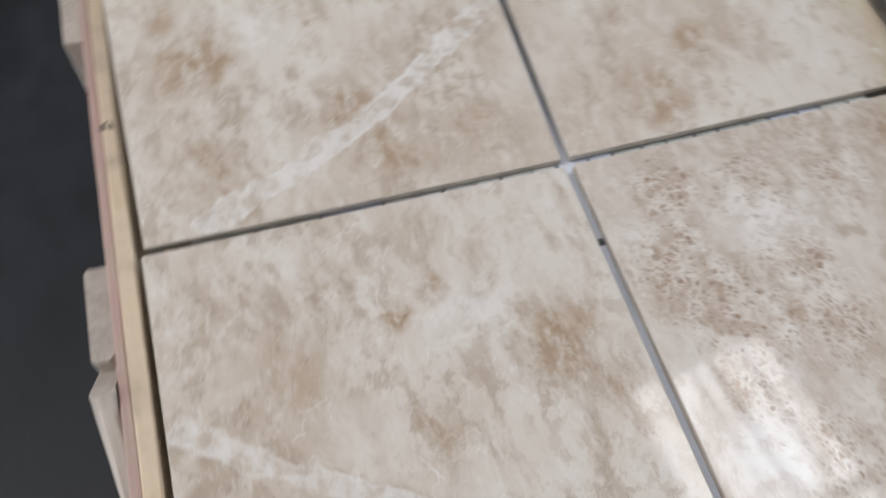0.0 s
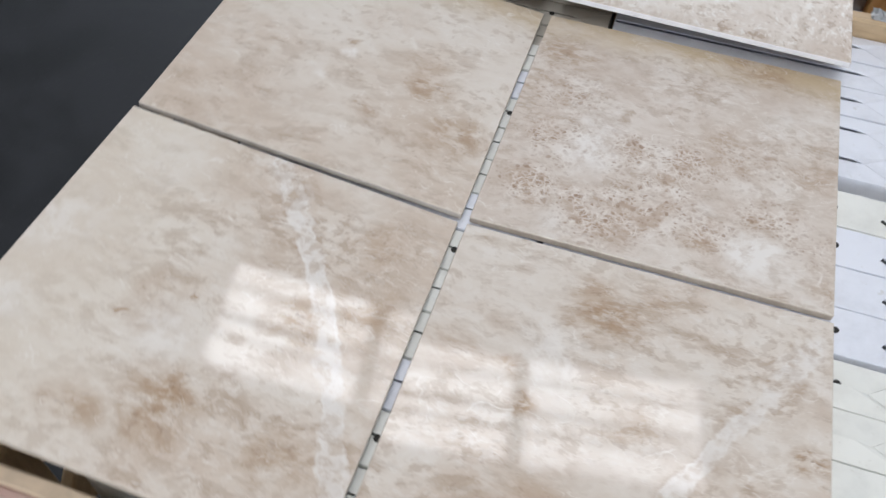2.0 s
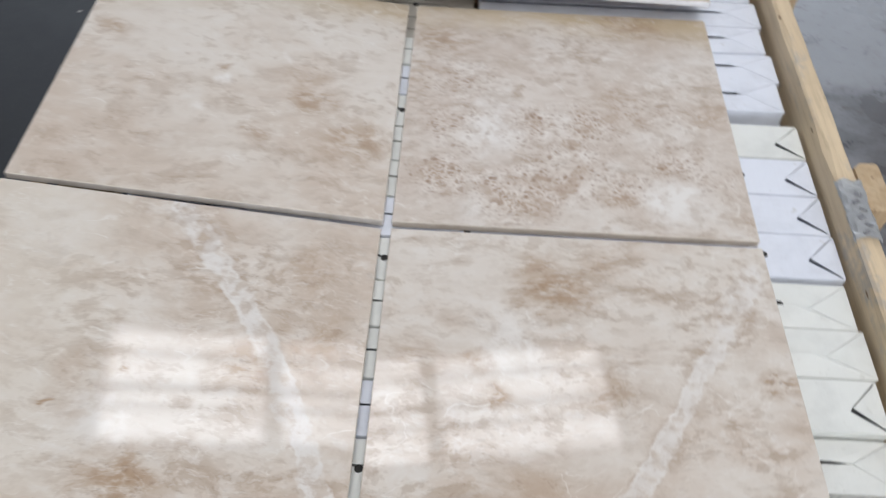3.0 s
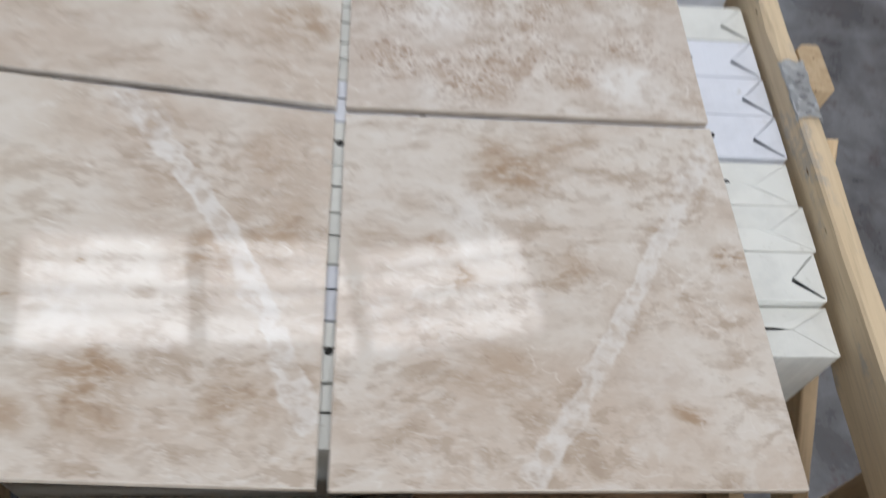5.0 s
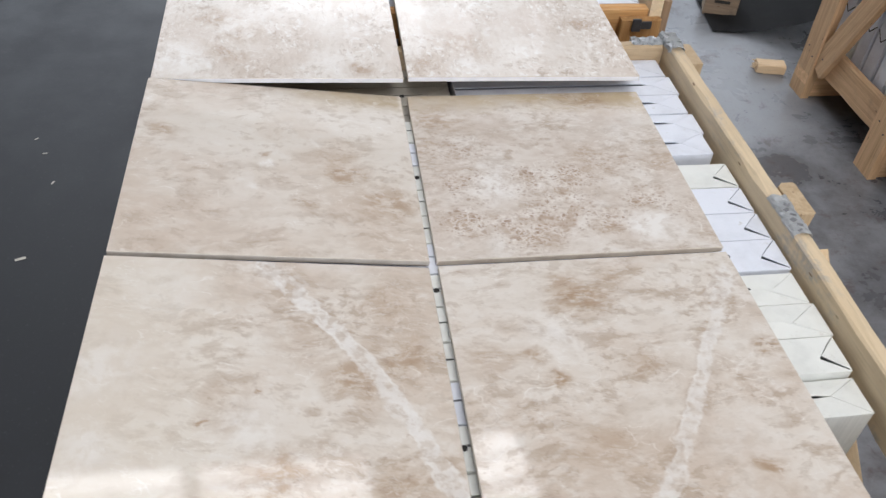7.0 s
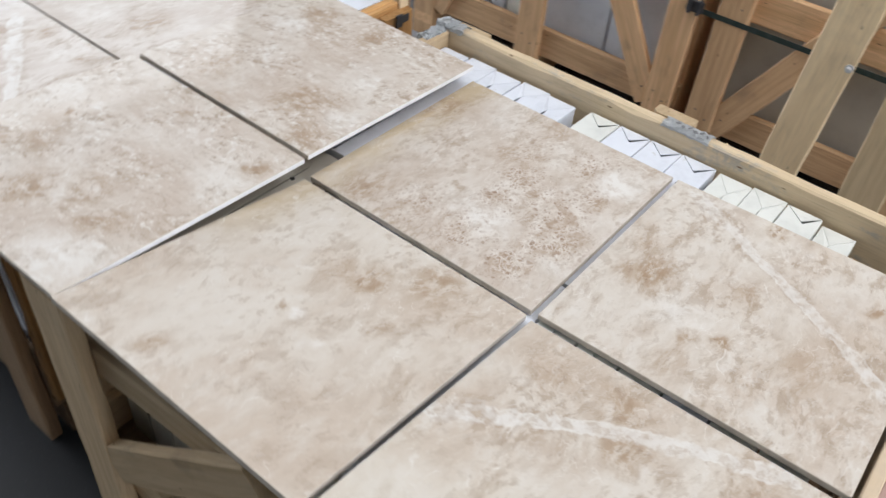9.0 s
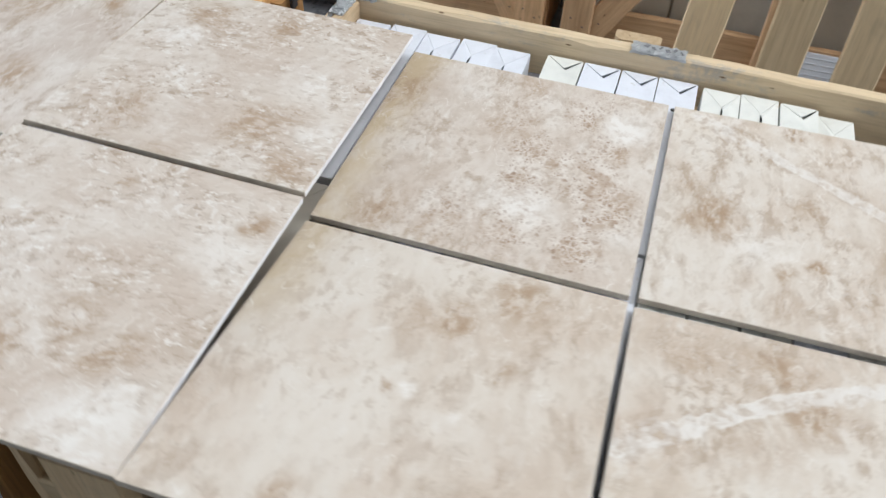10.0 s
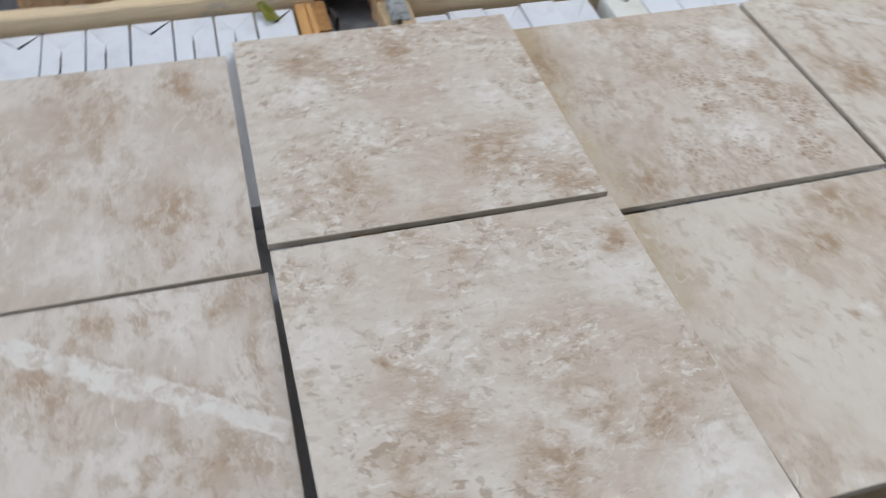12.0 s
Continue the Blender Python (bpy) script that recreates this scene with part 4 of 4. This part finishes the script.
# ---- metal and scraps on the crates ----
def plate_bm(sx, sy, fold, thick=.0012, segments=14, rough=.0012, seed=1):
    """A thin strap plate laid over a rail: flat on top, bent down on both long sides, crumpled."""
    rng = random.Random(seed)
    bm = bmesh.new()
    prof = [(-sy / 2 - .001, -fold), (-sy / 2 - .001, -fold * .5), (-sy / 2 - .0005, -.002), (-sy / 2 + .003, .0012), (-sy / 6, .0012), (sy / 6, .0012), (sy / 2 - .003, .0012), (sy / 2 + .0005, -.002), (sy / 2 + .001, -fold * .5), (sy / 2 + .001, -fold)]
    rows = []
    for i in range(segments + 1):
        x = (i / segments - .5) * sx
        rows.append([bm.verts.new((x + rng.uniform(-1, 1) * rough, a + rng.uniform(-.6, .6) * rough, b + rng.uniform(0, 1.6) * rough)) for a, b in prof])
    for r0, r1 in zip(rows, rows[1:]):
        for k in range(len(prof) - 1):
            bm.faces.new((r0[k], r0[k + 1], r1[k + 1], r1[k]))
    bmesh.ops.solidify(bm, geom=bm.faces[:], thickness=thick)
    bmesh.ops.recalc_face_normals(bm, faces=bm.faces)
    return bm


turn_y = Matrix.Rotation(math.pi / 2, 4, "Z")
strap = thing("film_strip", "crumpled grey film strip with dark smudges on the rail", "film", Matrix.Translation((.583, .045, .6395)) @ turn_y)
part("plate", plate_bm(.098, .030, .007, rough=.002), FOIL, strap)
for k in range(6):
    part("smudge", box_bm(.004 + .002 * (k % 3), .010, .0008, .0003), DIRT, strap, "", Matrix.Translation((-.040 + k * .0125, .003 * (-1) ** k, .0036)) @ Matrix.Rotation(.5 * (-1) ** k, 4, "Z"))
corner = thing("strap_plate", "crumpled steel strap and clear film over the crate corner", "plate", Matrix.Translation((.583, .612, .6395)) @ turn_y)
part("plate", plate_bm(.07, .030, .012, .0010, 18, .0035, 3), FOIL, corner)
part("film", plate_bm(.075, .030, .022, .0008, 18, .004, 5), FOIL, corner, "crumpled clear film", Matrix.Translation((.022, .045, -.011)) @ Matrix.Rotation(math.pi / 2, 4, "Z"))
clip = thing("steel_clip", "black steel clip nailed on the orange crate end", "clip", Matrix.Translation((.565, .7455, .607)))
part("clip_plate", box_bm(.045, .004, .018, .001), DARK_STEEL, clip)
part("clip_tongue", box_bm(.02, .006, .03, .001), DARK_STEEL, clip, "", Matrix.Translation((-.014, -.003, .002)))

tape_bm = bmesh.new()
tape_rows = []
for i in range(9):
    a = i / 8
    tape_rows.append([tape_bm.verts.new((.045 * (a - .5), dy * (1 - .3 * a), .004 + .012 * a * a + .003 * math.sin(7 * a + dy * 200))) for dy in (-.012, 0, .013)])
for r0, r1 in zip(tape_rows, tape_rows[1:]):
    for k in range(2):
        tape_bm.faces.new((r0[k], r1[k], r1[k + 1], r0[k + 1]))
bmesh.ops.solidify(tape_bm, geom=tape_bm.faces[:], thickness=.0008)
single("tape_scrap", tape_bm, LEAF, "curled olive tape scrap lying on white tile packs", "tape", pose(.557, .857, .630, 0, 0, 25))

# black crayon marks on the near end rail, too worn to read
marks = thing("crayon_marks", "worn black crayon marks on the near end rail", "marks", Matrix.Translation((-.20, -.4984, .606)))
for dx, dz, w, h, lean in ((-.027, -.001, .0034, .034, -.12), (-.022, .010, .0034, .010, .9), (-.009, .002, .0034, .017, -.2), (-.006, -.006, .0036, .016, .25), (.011, -.008, .0034, .013, -.3), (.021, -.004, .0036, .013, -.5), (.028, -.003, .0034, .014, .5), (.032, -.014, .0036, .006, 0.0)):
    part("mark", box_bm(w, .0010, h, .0003), INK, marks, "", Matrix.Translation((dx, 0, dz)) @ Matrix.Rotation(lean, 4, "Y"))
scrawl = thing("crayon_marks", "small black crayon scrawl on top of the end rail", "marks", Matrix.Translation((-.174, -.4800, .6222)))
for dx, dy, w, h, lean in ((-.003, -.004, .0022, .011, .5), (.003, .001, .0022, .013, -.4), (-.001, .004, .009, .0022, .2), (.004, -.006, .0022, .007, 0.0)):
    part("mark", box_bm(w, h, .0010, .0003), INK, scrawl, "", Matrix.Translation((dx, dy, 0)) @ Matrix.Rotation(lean, 4, "Z"))

# ---- things on the floor ----
offcut = thing("wood_offcut", "pale splintered pine offcut on the concrete floor", "offcut", pose(1.43, 1.54, 0, 0, 0, -12))
part("block", board_bm(.10, .05, .034, RNG, 2), PINE, offcut, "", Matrix.Translation((0, 0, .0175)))
for k in range(7):
    bm = bmesh.new()
    bmesh.ops.create_cone(bm, cap_ends=True, segments=5, radius1=.005, radius2=.0004, depth=RNG.uniform(.02, .045))
    part("splinter", bm, PINE, offcut, "", Matrix.Translation((-.052, RNG.uniform(-.02, .02), RNG.uniform(.008, .030))) @ Matrix.Rotation(-math.pi / 2 + RNG.uniform(-.3, .3), 4, "Y"))
# the sheet curls far to the right to cover the shaded hollow there
sheet_bm = bmesh.new()
rows = []
for i in range(13):
    a = i / 12
    rows.append([sheet_bm.verts.new((1.33 + .80 * a + .12 * b, 1.83 - .18 * a + .95 * b, .006 + .40 * (a ** 2.0) * (1 - .25 * b))) for b in (0, .25, .5, .75, 1)])
for r0, r1 in zip(rows, rows[1:]):
    for k in range(4):
        sheet_bm.faces.new((r0[k], r1[k], r1[k + 1], r0[k + 1]))
bmesh.ops.solidify(sheet_bm, geom=sheet_bm.faces[:], thickness=.005)
bmesh.ops.recalc_face_normals(sheet_bm, faces=sheet_bm.faces)
single("rubber_sheet", sheet_bm, RUBBER_SHADE, "curled rubber sheet on the floor, blackened for the crate's shade", "sheet")
pallet = thing("pallet_block", "weathered timber block with a slot on the floor", "block", pose(1.42, 2.00, 0, 0, 0, -20))
part("block", box_bm(.13, .09, .09, .004, (.5, .5, 0)), PINE_GREY, pallet)
part("slot", box_bm(.06, .004, .012, .001), HOLE_SHADE, pallet, "dark bar painting the shade of a slot", Matrix.Translation((.0, -.0455, .06)))
for x, y, w, l, a in ((-.93, .735, .009, .026, 20), (-.916, 1.044, .005, .013, 70), (-.966, 1.185, .004, .014, 10), (-1.006, 1.26, .004, .012, 40)):
    single("paper_scrap", box_bm(l, w, .0012, .0003), CARD_DUST_SHADE, "tiny torn grey-white paper scrap on the dark floor", "scrap", pose(x, y, .0008, 0, 0, a), "scraps on the floor")

# the strap round the aisle crate and a printed sheet on its rail
single("strap_band", box_bm(.0012, 1.28, .016, .0003), STRAP, "dark green strap tied round the brown aisle crate", "strap", Matrix.Translation((1.4635, -.215, .466)))
note = thing("label_sheet", "white printed label sheet on the aisle crate", "label", Matrix.Translation((1.463, -.41, .165)))
part("paper", box_bm(.002, .17, .09, .0005), CARD_WHITE, note)
for k in range(4):
    part("print_line", box_bm(.001, .12 - .02 * (k % 2), .0035, .0002), PRINT, note, "", Matrix.Translation((-.0014, .0, .028 - k * .018)))
buckle = thing("strap_buckle", "black steel strap buckle on the aisle crate post", "buckle", Matrix.Translation((1.459, .403, .475)))
part("buckle_plate", box_bm(.010, .05, .034, .002), DARK_STEEL, buckle)
part("buckle_bar", box_bm(.018, .010, .044, .002), DARK_STEEL, buckle, "", Matrix.Translation((-.003, -.014, 0)))
part("buckle_bar", box_bm(.018, .010, .044, .002), DARK_STEEL, buckle, "", Matrix.Translation((-.003, .014, 0)))
